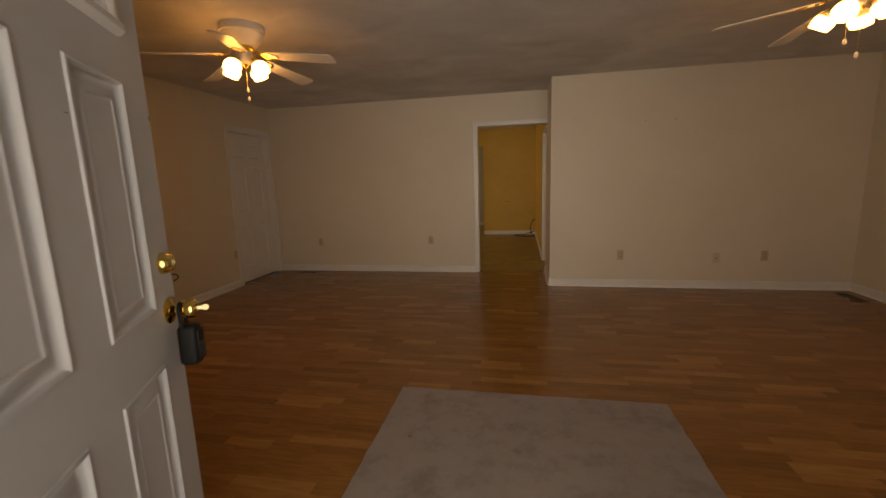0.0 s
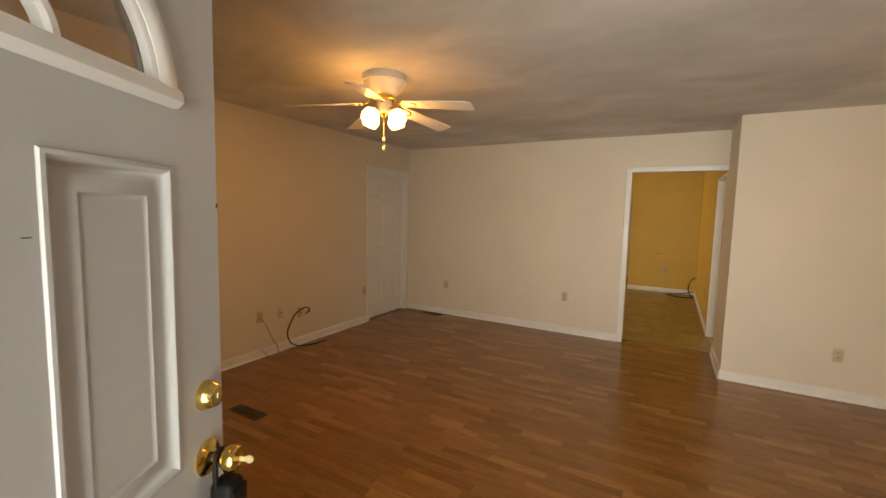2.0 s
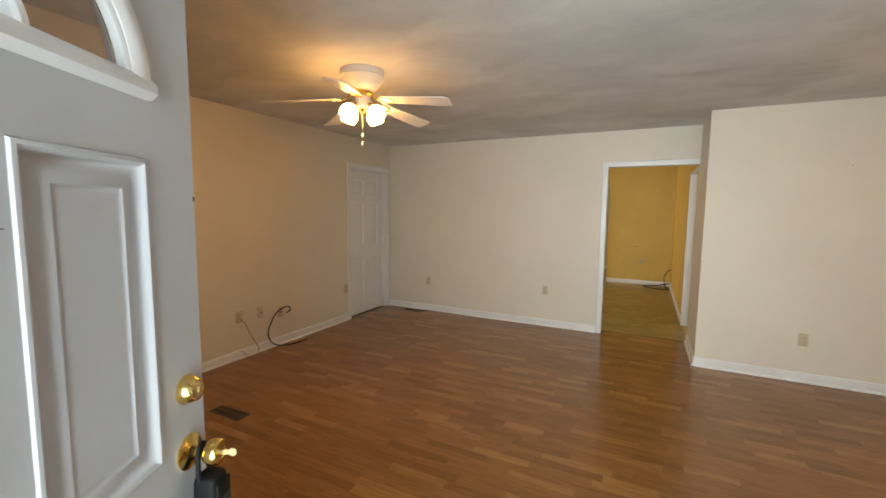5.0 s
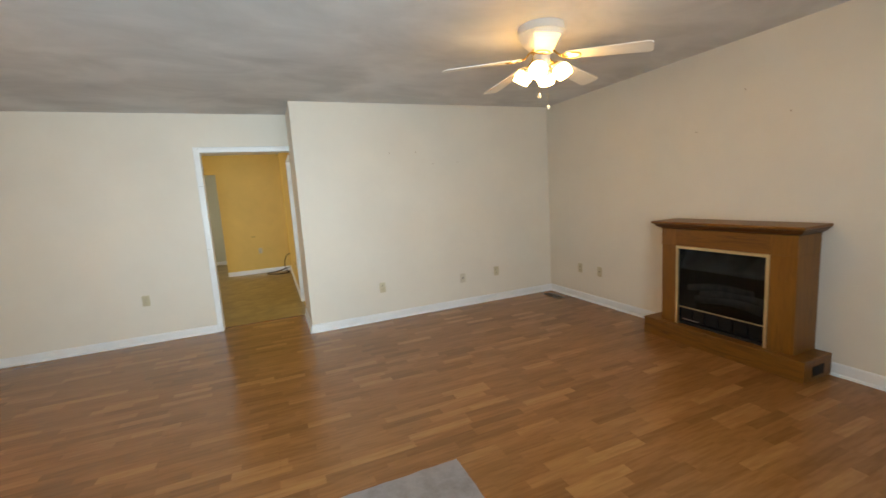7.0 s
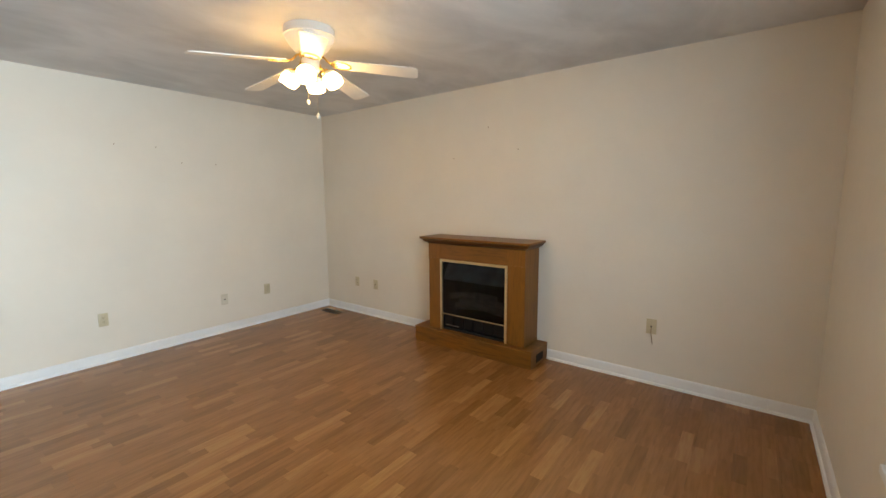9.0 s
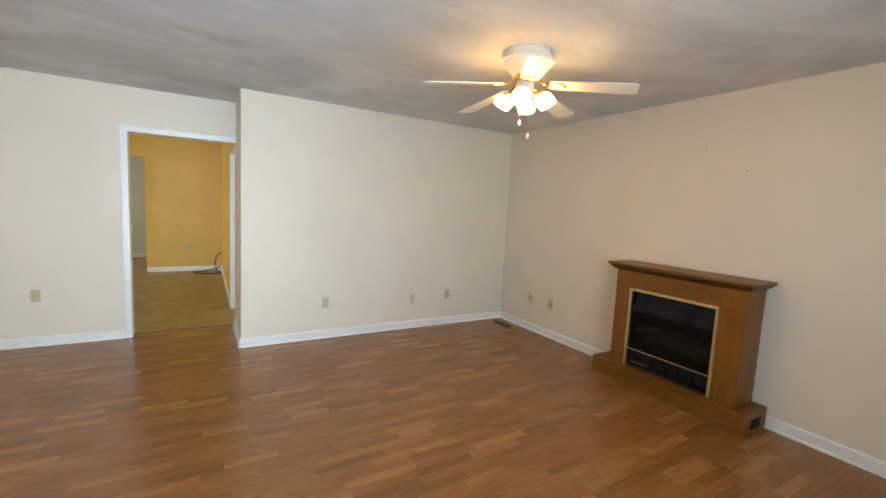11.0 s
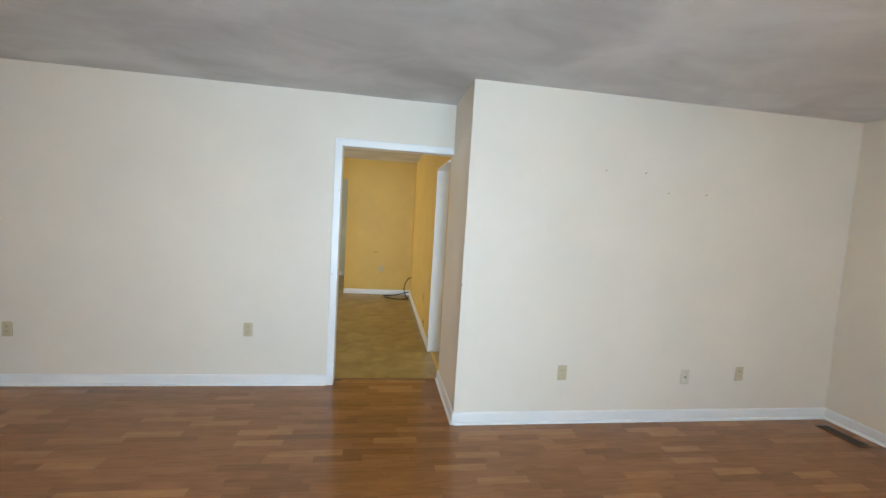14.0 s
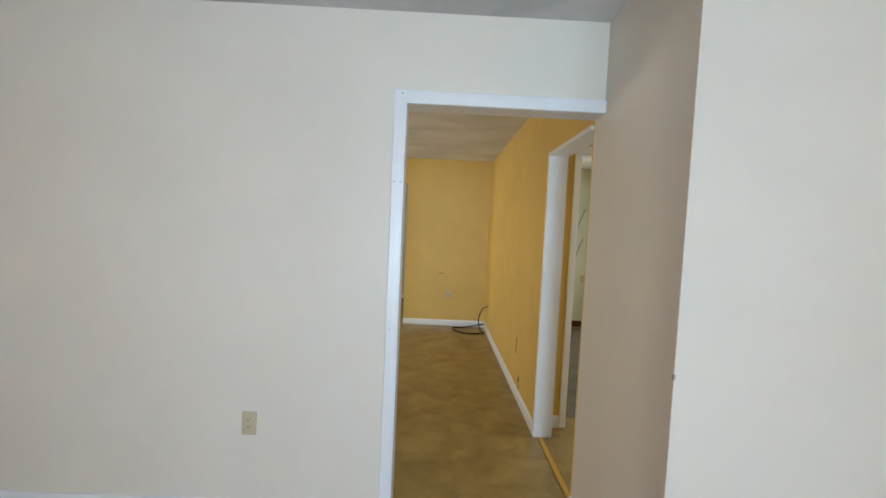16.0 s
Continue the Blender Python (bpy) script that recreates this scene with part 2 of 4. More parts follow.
M = {
    "wall": paint("wall_paint", (0.79, 0.745, 0.66), 0.5, 0.03),
    "yellow": paint("yellow_paint", (0.76, 0.525, 0.145), 0.5, 0.07),
    "pale": paint("pale_paint", (0.68, 0.68, 0.55), 0.6, 0.06),
    "ceiling": ceiling_texture("ceiling_skim_coat", (0.74, 0.74, 0.74)),
    "trim": paint("white_trim_paint", (0.82, 0.84, 0.86), 0.32, 0.03, 90, 0.06, 3, 0.5),
    "door": paint("door_enamel", (0.6, 0.635, 0.68), 0.4, 0.06, 70, 0.05, 2.2, 0.5),
    "laminate": laminate(),
    "joint": plain("dark_joint", (0.12, 0.06, 0.028), 0.7),
    "oak": wood("stained_oak", (0.215, 0.085, 0.009), (0.09, 0.033, 0.005), rough=0.4),
    "oak_upright": wood("stained_oak_upright", (0.225, 0.09, 0.0095), (0.13, 0.05, 0.006), (15, 15, 1.3), 0.4),
    "oak_dark": wood("oak_moulding", (0.1, 0.038, 0.007), (0.042, 0.016, 0.005), rough=0.45),
    "vinyl": vinyl("tan_vinyl", (0.43, 0.315, 0.115), (0.24, 0.16, 0.055)),
    "vinyl_grey": vinyl("grey_vinyl", (0.20, 0.17, 0.15), (0.09, 0.075, 0.07)),
    "carpet": carpet("grey_carpet", (0.4, 0.355, 0.345)),
    "brass": plain("polished_brass", (0.83, 0.58, 0.2), 0.16, 1.0, 30, 0.12, 0.02),
    "brass_dull": plain("brushed_brass", (0.83, 0.7, 0.42), 0.4, 1.0),
    "steel": plain("steel", (0.55, 0.55, 0.55), 0.3, 1.0),
    "black": plain("black_enamel", (0.0065, 0.007, 0.0075), 0.5, spec=0.25),
    "black_rubber": plain("black_rubber", (0.006, 0.0065, 0.007), 0.6, spec=0.2),
    "near_black": plain("near_black_matt", (0.0045, 0.0045, 0.005), 0.8, 0, 25, 0.5),
    # pale blotchy tone paints the hood's grey sheen, to show through the glass
    "hood_grey": plain("pale_grey_hood", (0.3, 0.32, 0.345), 0.45, 0.0, 9, 0.6),
    "ceramic": plain("charred_ceramic", (0.26, 0.25, 0.24), 0.85, 0, 18, 0.7, 0.3),
    "brace_grey": plain("darkened_brace_grey", (0.22, 0.225, 0.23), 0.4, 0.6),
    "ivory": plain("ivory_plastic", (0.60, 0.53, 0.36), 0.4),
    "slot": plain("slot_dark", (0.04, 0.035, 0.03), 0.6),
    "white_plastic": plain("white_plastic", (0.75, 0.74, 0.7), 0.4),
    "fan_white": paint("fan_enamel", (0.8, 0.78, 0.74), 0.35, 0.03, 60, 0.03, 4, 0.5),
    "vent": plain("brown_register", (0.14, 0.105, 0.07), 0.45, 0.5),
    "vent_shade": plain("duct_shade_black", (0.015, 0.013, 0.012), 0.8),
    "cord": plain("beige_cord", (0.42, 0.32, 0.22), 0.6),
    "wire_white": plain("coated_wire", (0.6, 0.6, 0.58), 0.4),
    "strip": plain("yellow_threshold", (0.6, 0.36, 0.05), 0.4),
    "shade_neck": plain("frosted_glass_neck", (0.82, 0.78, 0.7), 0.45),
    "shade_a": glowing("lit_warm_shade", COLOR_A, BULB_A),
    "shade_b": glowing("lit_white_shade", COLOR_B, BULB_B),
    "glass": glass("window_glass"),
    "fire_glass": glass("tinted_fire_glass", 0.03, (0.3, 0.34, 0.38), 1.28),
    "cream_plate": plain("cream_plate", (0.68, 0.635, 0.53), 0.45),
    "concrete": plain("porch_concrete", (0.36, 0.35, 0.33), 0.85, 0, 12, 0.3, 0.3),
    "grass": plain("lawn", (0.05, 0.085, 0.025), 0.9, 0, 3, 0.5, 0.6),
    "siding": paint("siding", (0.6, 0.6, 0.58), 0.6),
    "shingle": plain("roof_shingle", (0.08, 0.075, 0.07), 0.9, 0, 20, 0.4, 0.4),
}

# ---------------------------------------------------------------- mesh tools


def add_box(bm, x0, x1, y0, y1, z0, z1, bevel=0.0, segments=2):
    vs = [bm.verts.new((x, y, z)) for x in (x0, x1) for y in (y0, y1) for z in (z0, z1)]
    fs = [bm.faces.new([vs[i] for i in f]) for f in ((0, 1, 3, 2), (4, 6, 7, 5), (0, 4, 5, 1), (2, 3, 7, 6), (0, 2, 6, 4), (1, 5, 7, 3))]
    if bevel:
        es = list({e for f in fs for e in f.edges})
        bmesh.ops.bevel(bm, geom=es, offset=bevel, segments=segments, affect="EDGES", profile=0.5)
    return bm


def box(*a, **k):
    return add_box(bmesh.new(), *a, **k)


def boxes(rows, bevel=0.0):
    bm = bmesh.new()
    for r in rows:
        add_box(bm, *r, bevel=bevel)
    return bm


def lathe(profile, steps=32, cap=True):
    """Turns a profile of (radius, height) round the z axis."""
    bm = bmesh.new()
    rings = []
    for r, z in profile:
        rings.append([bm.verts.new((r * math.cos(2 * math.pi * i / steps), r * math.sin(2 * math.pi * i / steps), z)) for i in range(steps)])
    for a, b in zip(rings, rings[1:]):
        for i in range(steps):
            bm.faces.new((a[i], a[(i + 1) % steps], b[(i + 1) % steps], b[i]))
    if cap:
        bm.faces.new(rings[0][::-1])
        bm.faces.new(rings[-1])
    bmesh.ops.recalc_face_normals(bm, faces=bm.faces)
    return bm


def prism(outline, z0, z1):
    """Extrudes a closed outline of (x, y) from z0 to z1."""
    bm = bmesh.new()
    lo = [bm.verts.new((x, y, z0)) for x, y in outline]
    hi = [bm.verts.new((x, y, z1)) for x, y in outline]
    bm.faces.new(lo[::-1])
    bm.faces.new(hi)
    k = len(lo)
    for i in range(k):
        bm.faces.new((lo[i], lo[(i + 1) % k], hi[(i + 1) % k], hi[i]))
    bmesh.ops.recalc_face_normals(bm, faces=bm.faces)
    return bm


def tube(points, radius, steps=8):
    """A round rod along a line of points, smoothed by a Catmull-Rom pass."""
    pts = [Vector(p) for p in points]
    if len(pts) > 2:
        fine = []
        ext = [2 * pts[0] - pts[1]] + pts + [2 * pts[-1] - pts[-2]]
        for i in range(1, len(ext) - 2):
            a, b, c, d = ext[i - 1:i + 3]
            for k in range(7):
                t = k / 7
                fine.append(0.5 * (2 * b + (c - a) * t + (2 * a - 5 * b + 4 * c - d) * t * t + (3 * b - 3 * c + d - a) * t ** 3))
        pts = fine + [pts[-1]]
    bm = bmesh.new()
    rings = []
    side = None
    for i, p in enumerate(pts):
        way = (pts[min(i + 1, len(pts) - 1)] - pts[max(i - 1, 0)]).normalized()
        if side is None:
            side = way.orthogonal().normalized()
        side = (side - way * side.dot(way)).normalized()
        up = way.cross(side)
        rings.append([bm.verts.new(p + radius * (math.cos(2 * math.pi * k / steps) * side + math.sin(2 * math.pi * k / steps) * up)) for k in range(steps)])
    for a, b in zip(rings, rings[1:]):
        for k in range(steps):
            bm.faces.new((a[k], a[(k + 1) % steps], b[(k + 1) % steps], b[k]))
    bm.faces.new(rings[0][::-1])
    bm.faces.new(rings[-1])
    bmesh.ops.recalc_face_normals(bm, faces=bm.faces)
    return bm


def moved(bm, m):
    bmesh.ops.transform(bm, matrix=m, verts=bm.verts)
    return bm


def joined(*bms):
    out = bmesh.new()
    for b in bms:
        me = bpy.data.meshes.new("tmp")
        b.to_mesh(me)
        b.free()
        out.from_mesh(me)
        bpy.data.meshes.remove(me)
    return out


def mesh_of(name, bm, material, smooth=False):
    bmesh.ops.recalc_face_normals(bm, faces=bm.faces)
    me = bpy.data.meshes.new(name)
    bm.to_mesh(me)
    bm.free()
    me.materials.append(material)
    if smooth:
        me.shade_smooth()
        me.set_sharp_from_angle(angle=radians(38))
    return me


def part(name, bm, material, parent, label="", smooth=False):
    ob = new(name, mesh_of(name, bm, M[material], smooth))
    ob.parent = parent
    return tagged(ob, label)


def setting(name, bm, material, label="", category="", smooth=False):
    return tagged(new(name, mesh_of(name, bm, M[material], smooth)), label, category, kind="structure")


def thing(name, label, category, group="", at=None):
    ob = new(name)
    ob.empty_display_size = 0.05
    if at is not None:
        ob.matrix_world = at
    return tagged(ob, label, category, group)


def wall_with_holes(axis, u0, u1, d0, d1, holes, height=2.44):
    """A wall along x (axis 'x') or y, from u0 to u1, d0 to d1 thick, with openings (u0, u1, z0, z1)."""
    rows, at = [], u0
    for a, b, z0, z1 in sorted(holes):
        rows.append((at, a, 0, height))
        if z0 > 0:
            rows.append((a, b, 0, z0))
        if z1 < height:
            rows.append((a, b, z1, height))
        at = b
    rows.append((at, u1, 0, height))
    rows = [r for r in rows if r[1] - r[0] > 1e-4]
    if axis == "x":
        return boxes([(a, b, d0, d1, z0, z1) for a, b, z0, z1 in rows])
    return boxes([(d0, d1, a, b, z0, z1) for a, b, z0, z1 in rows])


def skirting(length, height=0.088, thick=0.014, shoe=True):
    """A baseboard along x with its back on y = 0, facing -y, with a rounded top and a shoe moulding."""
    prof = [(0, 0), (0, height), (-thick * 0.4, height), (-thick * 0.85, height - 0.008), (-thick, height - 0.016), (-thick, 0.018)]
    if shoe:
        prof += [(-thick - 0.006, 0.017), (-thick - 0.011, 0.012), (-thick - 0.013, 0.0)]
    else:
        prof += [(-thick, 0)]
    bm = bmesh.new()
    a = [bm.verts.new((0, y, z)) for y, z in prof]
    b = [bm.verts.new((length, y, z)) for y, z in prof]
    k = len(prof)
    bm.faces.new(a)
    bm.faces.new(b[::-1])
    for i in range(k):
        bm.faces.new((a[i], b[i], b[(i + 1) % k], a[(i + 1) % k]))
    return bm


def casing_piece(length, width=0.057, thick=0.016):
    """Door casing along x, width in z, back on y = 0, facing -y, with a stepped, eased face."""
    prof = [(0, 0), (-thick * 0.7, 0), (-thick * 0.86, 0.003), (-thick * 0.9, width * 0.3), (-thick * 0.96, width * 0.5), (-thick, width * 0.93), (-thick * 0.82, width), (0, width)]
    bm = bmesh.new()
    a = [bm.verts.new((0, y, z)) for y, z in prof]
    b = [bm.verts.new((length, y, z)) for y, z in prof]
    k = len(prof)
    bm.faces.new(a)
    bm.faces.new(b[::-1])
    for i in range(k):
        bm.faces.new((a[i], b[i], b[(i + 1) % k], a[(i + 1) % k]))
    return bm

# ---------------------------------------------------------------- structure
CEIL = 2.44
LEFT, RIGHT, FRONT, BACK = -3.333, 3.885, 0.565, 6.11
BOX_X, BOX_Y = 0.705, 5.415
CLOSET_X, CLOSET_Y = -2.455, 2.475
HALL_X, FAR_Y = 0.702, 10.18

setting("ground", box(-400, 400, -400, 400, -0.6, -0.22), "grass", "mown green lawn round the house", "ground")
setting("porch_slab", box(-1.6, 1.8, -1.6, 0.415, -0.22, -0.03, bevel=0.01), "concrete", "weathered concrete porch slab at the front door", "porch")
setting("floor_base", box(-3.6, 4.1, 0.415, 6.22, -0.22, -0.008), "joint", "dark underlay below the laminate boards", "floor")
setting("floor_dining", box(-3.6, HALL_X, 6.222, 12.6, -0.22, -0.002), "vinyl", "tan mottled sheet vinyl floor, worn", "floor")
setting("floor_hall", box(HALL_X, 3.2, 6.222, 7.31, -0.22, -0.002), "vinyl", "tan mottled sheet vinyl floor of the side hall", "floor")
setting("floor_pantry", box(HALL_X, 3.2, 7.31, 10.8, -0.22, -0.001), "vinyl_grey", "dark grey worn floor of the storage room", "floor")
setting("ceiling", box(-3.6, 4.1, 0.415, 12.6, CEIL, CEIL + 0.12), "ceiling", "off-white troweled ceiling with brushed swirls", "ceiling")
setting("roof", moved(prism([(-4.2, 2.57), (4.7, 2.57), (0.25, 4.6)], -13.2, 0.1), pose(0, 0, 0, 90, 0, 0)), "shingle", "dark shingled gable roof", "roof")

# the last two holes are added, unseen windows for fill lamps
setting("wall_left", wall_with_holes("y", 0.415, 12.6, -3.453, LEFT, [(5.165, 6.02, 0, 2.045), (8.0, 9.2, 0.8, 2.0), (10.7, 11.9, 0.8, 2.0)]), "wall", "cream painted plasterboard wall", "wall")
setting("wall_back", wall_with_holes("x", LEFT, 4.0, BACK, 6.222, [(-0.238, BOX_X, 0, 2.038)]), "wall", "cream painted wall with a cased opening", "wall")
setting("wall_right", wall_with_holes("y", 0.415, BACK, RIGHT, 4.0, []), "wall", "cream painted wall behind the fireplace", "wall")
setting("wall_front", wall_with_holes("x", LEFT, RIGHT, 0.415, FRONT, [(-0.285, 0.66, 0, 2.06), (0.85, 2.15, 0.65, 2.05)]), "wall", "cream painted front wall with the entrance", "wall")
setting("wall_box_front", box(BOX_X, RIGHT, BOX_Y, 5.53, 0, CEIL), "wall", "cream painted wall standing forward of the back wall", "wall")
setting("wall_box_side", box(BOX_X, 0.82, 5.53, BACK, 0, CEIL), "wall", "cream painted short return wall beside the opening", "wall")
setting("wall_closet", wall_with_holes("y", FRONT, CLOSET_Y, -2.57, CLOSET_X, [(1.29, 2.095, 0, 2.085)]), "wall", "cream painted closet wall beside the entrance", "wall")
setting("wall_closet_return", box(LEFT, -2.57, 2.36, CLOSET_Y, 0, CEIL), "wall", "cream painted closet end wall", "wall")
setting("wall_dining_back", wall_with_holes("x", LEFT, HALL_X + 0.115, FAR_Y, FAR_Y + 0.115, [(-1.4, -0.506, 0, 2.07)]), "yellow", "ochre yellow painted wall with an opening", "wall")
setting("wall_dining_right", boxes([(HALL_X, HALL_X + 0.115, 7.0, FAR_Y, 0, CEIL), (HALL_X, HALL_X + 0.115, 6.222, 7.0, 2.0, CEIL)]), "yellow", "ochre yellow painted wall, scuffed low down", "wall")
setting("wall_hall", wall_with_holes("x", HALL_X + 0.115, 3.0, 7.15, 7.26, [(0.955, 1.75, 0, 2.04)]), "yellow", "ochre yellow side hall wall with a doorway", "wall")
# unseen end wall, its two holes added for the fill lamps
setting("wall_hall_end", wall_with_holes("y", 6.222, 10.5, 3.0, 3.1, [(6.38, 6.98, 1.05, 1.95), (8.5, 9.4, 1.0, 2.1)]), "pale", "pale painted end wall", "wall")
setting("wall_pantry_back", box(HALL_X + 0.115, 3.1, 10.5, 10.6, 0, CEIL), "pale", "pale greenish storage room wall", "wall")
setting("wall_far", box(LEFT, HALL_X + 0.115, 12.3, 12.45, 0, CEIL), "pale", "pale wall of the room beyond", "wall")
setting("wall_far_side", box(HALL_X + 0.005, HALL_X + 0.115, 10.295, 12.3, 0, CEIL), "pale", "pale side wall of the room beyond", "wall")

# the yellow side of the wall between living and dining room
setting("wall_dining_front", wall_with_holes("x", LEFT, BOX_X, 6.223, 6.232, [(-0.238, BOX_X - 0.001, 0, 2.038)]), "yellow", "ochre yellow painted wall beside the opening", "wall")
setting("wall_dining_left", wall_with_holes("y", 6.232, FAR_Y, LEFT, LEFT + 0.006, [(8.0, 9.2, 0.8, 2.0)]), "yellow", "unseen ochre yellow wall with an added window opening", "wall")


def baseboard(x, y, yaw, length, shoe=True):
    ob = setting("baseboard", skirting(length, shoe=shoe), "trim", "white painted baseboard with a shoe moulding", "baseboard", True)
    ob.matrix_world = pose(x, y, 0, 0, 0, yaw)
    return ob


baseboard(LEFT, BACK, 0, -0.282 - LEFT)
baseboard(BOX_X, BOX_Y, 0, RIGHT - BOX_X)
baseboard(BOX_X, 6.222, -90, 6.222 - BOX_Y + 0.014)
baseboard(RIGHT, BOX_Y - 0.002, -90, BOX_Y - 3.60)
baseboard(RIGHT, 2.335, -90, 2.335 - FRONT)
baseboard(LEFT, CLOSET_Y, 90, 5.105 - CLOSET_Y)
baseboard(CLOSET_X + 0.014, CLOSET_Y, 180, 0.014 + CLOSET_X - LEFT)
baseboard(CLOSET_X, 2.155, 90, CLOSET_Y - 2.155 + 0.014)
baseboard(RIGHT, FRONT, 180, RIGHT - 0.717)
baseboard(-0.342, FRONT, 180, -0.342 - CLOSET_X)
baseboard(CLOSET_X, FRONT, 90, 1.23 - FRONT)
baseboard(-0.506, FAR_Y, 0, HALL_X + 0.506, False)
baseboard(LEFT, FAR_Y, 0, -1.4 - LEFT, False)
baseboard(HALL_X, FAR_Y, -90, FAR_Y - 7.0, False)
baseboard(HALL_X + 0.115, 7.15, 0, 0.099, False)
baseboard(LEFT, 12.3, 0, HALL_X - LEFT, False)
pb = setting("baseboard", skirting(2.1, shoe=False), "oak_dark", "brown wooden baseboard in the storage room", "baseboard")
pb.matrix_world = pose(0.84, 10.5, 0, 0, 0, 0)


def fixture(name, label, category):
    return tagged(new(name), label, category, kind="structure")


def casing(name, x, y, yaw, width, height, left=True, right=True, w=0.057):
    """Casing round an opening: width along the wall, origin at its left foot seen from the room."""
    ob = fixture(name, "white painted door casing", "casing")
    at = pose(x, y, 0, 0, 0, yaw)
    ob.matrix_world = at
    if left:
        bm = moved(casing_piece(height + w, w), pose(0, 0, 0, 0, 90, 0))
        moved(bm, Matrix.Scale(-1, 4, (0, 0, 1)))
        moved(bm, Matrix.Scale(-1, 4, (1, 0, 0)))
        part("casing_side", bm, "trim", ob)
    if right:
        bm = moved(casing_piece(height + w, w), pose(0, 0, 0, 0, 90, 0))
        moved(bm, Matrix.Scale(-1, 4, (0, 0, 1)))
        part("casing_side", moved(bm, Matrix.Translation((width, 0, 0))), "trim", ob)
    x0, x1 = (0 if left else 0.0), width
    bm = moved(casing_piece(x1 - x0, w), Matrix.Translation((x0, -0.001, height)))
    part("casing_head", bm, "trim", ob)
    return ob


casing("door_casing_dining", -0.222, BACK, 0, BOX_X + 0.222, 2.022, True, False, 0.06)
casing("door_casing_left", LEFT, 5.165, 90, 0.855, 2.045)
casing("door_casing_closet", CLOSET_X, 1.29, 90, 0.805, 2.085, True, True, 0.082)
casing("door_casing_front", 0.66, FRONT, 180, 0.945, 2.06)
casing("door_casing_pantry", 0.963, 7.15, 0, 0.779, 2.04, w=0.046)


def lining(name, x, y, yaw, width, height, depth, sides=(True, True)):
    """Jambs and head inside an opening, 16 mm thick, from the room face into the wall (+y in the piece)."""
    rows = []
    if sides[0]:
        rows.append((0.0, 0.016, 0.002, depth, 0, height - 0.016))
    if sides[1]:
        rows.append((width - 0.016, width, 0.002, depth, 0, height - 0.016))
    rows.append((0.0, width, 0.002, depth, height - 0.016, height))
    ob = setting(name, boxes(rows), "trim", "white painted door jamb", "jamb")
    ob.matrix_world = pose(x, y, 0, 0, 0, yaw)


lining("jamb_dining", -0.238, BACK, 0, BOX_X + 0.238, 2.038, 0.12, (True, False))
lining("jamb_left", LEFT, 5.165, 90, 0.855, 2.045, 0.118)
lining("jamb_closet", CLOSET_X, 1.29, 90, 0.805, 2.085, 0.113)
lining("jamb_front", 0.66, FRONT, 180, 0.945, 2.06, 0.148)
lining("jamb_pantry", 0.955, 7.15, 0, 0.795, 2.04, 0.108)
setting("wall_end_cap", joined(box(HALL_X - 0.014, HALL_X + 0.118, 6.982, 7.012, 0, 2.0, bevel=0.004), box(HALL_X - 0.014, HALL_X + 0.118, 6.236, 6.982, 1.976, 2.0, bevel=0.003)), "trim", "white painted wall end and header of the hall opening", "trim")
setting("threshold_strip", box(0.722, 0.752, 6.24, 6.98, -0.002, 0.005, bevel=0.002), "strip", "yellow worn floor strip across the hall opening", "threshold")
setting("threshold_dining", box(-0.222, BOX_X - 0.016, 6.205, 6.235, -0.002, 0.006, bevel=0.002), "oak", "narrow wooden threshold at the dining opening", "threshold")
setting("threshold_front", box(-0.269, 0.644, 0.415, FRONT, -0.03, 0.012, bevel=0.004), "steel", "metal entrance door sill", "threshold")

# unseen window assumed in the front wall, behind the entrance side
win = fixture("unseen_window_1", "white framed front window with small panes, unseen and assumed", "window")
part("window_frame", boxes([(0.85, 0.9, 0.48, 0.56, 0.65, 2.05), (2.1, 2.15, 0.48, 0.56, 0.65, 2.05), (0.9, 2.1, 0.48, 0.56, 0.65, 0.7), (0.9, 2.1, 0.48, 0.56, 2.0, 2.05)]), "trim", win)
part("window_sill", box(0.79, 2.21, 0.565, 0.62, 0.62, 0.65, bevel=0.005), "trim", win)
part("sash_bars", boxes([(0.9, 2.1, 0.505, 0.53, 1.34, 1.37), (1.29, 1.31, 0.508, 0.528, 0.7, 2.0), (1.69, 1.71, 0.508, 0.528, 0.7, 2.0)]), "trim", win)
for px in (0.9, 1.31, 1.71):
    for pz in (0.7, 1.37):
        part("pane", box(px, px + 0.385, 0.515, 0.519, pz, pz + 0.635), "glass", win).visible_shadow = False
# unseen window added round the dining fill lamp
added_win = fixture("unseen_window_2", "unseen white framed window added for the dining light", "window")
part("window_frame", boxes([(-3.44, -3.34, 8.0, 8.05, 0.8, 2.0), (-3.44, -3.34, 9.15, 9.2, 0.8, 2.0), (-3.44, -3.34, 8.05, 9.15, 0.8, 0.85), (-3.44, -3.34, 8.05, 9.15, 1.95, 2.0), (-3.42, -3.36, 8.05, 9.15, 1.38, 1.42)]), "trim", added_win)

# ---------------------------------------------------------------- doors


def raised_panel(u0, u1, z0, z1, rings):
    """A moulded door panel: nested rectangles of (inset, depth), depth into the door."""
    bm = bmesh.new()
    last = None
    for inset, d in rings:
        r = [bm.verts.new((x, d, z)) for x, z in ((u0 + inset, z0 + inset), (u1 - inset, z0 + inset), (u1 - inset, z1 - inset), (u0 + inset, z1 - inset))]
        if last:
            for i in range(4):
                bm.faces.new((last[i], last[(i + 1) % 4], r[(i + 1) % 4], r[i]))
        last = r
    bm.faces.new(last)
    bmesh.ops.recalc_face_normals(bm, faces=bm.faces)
    return bm


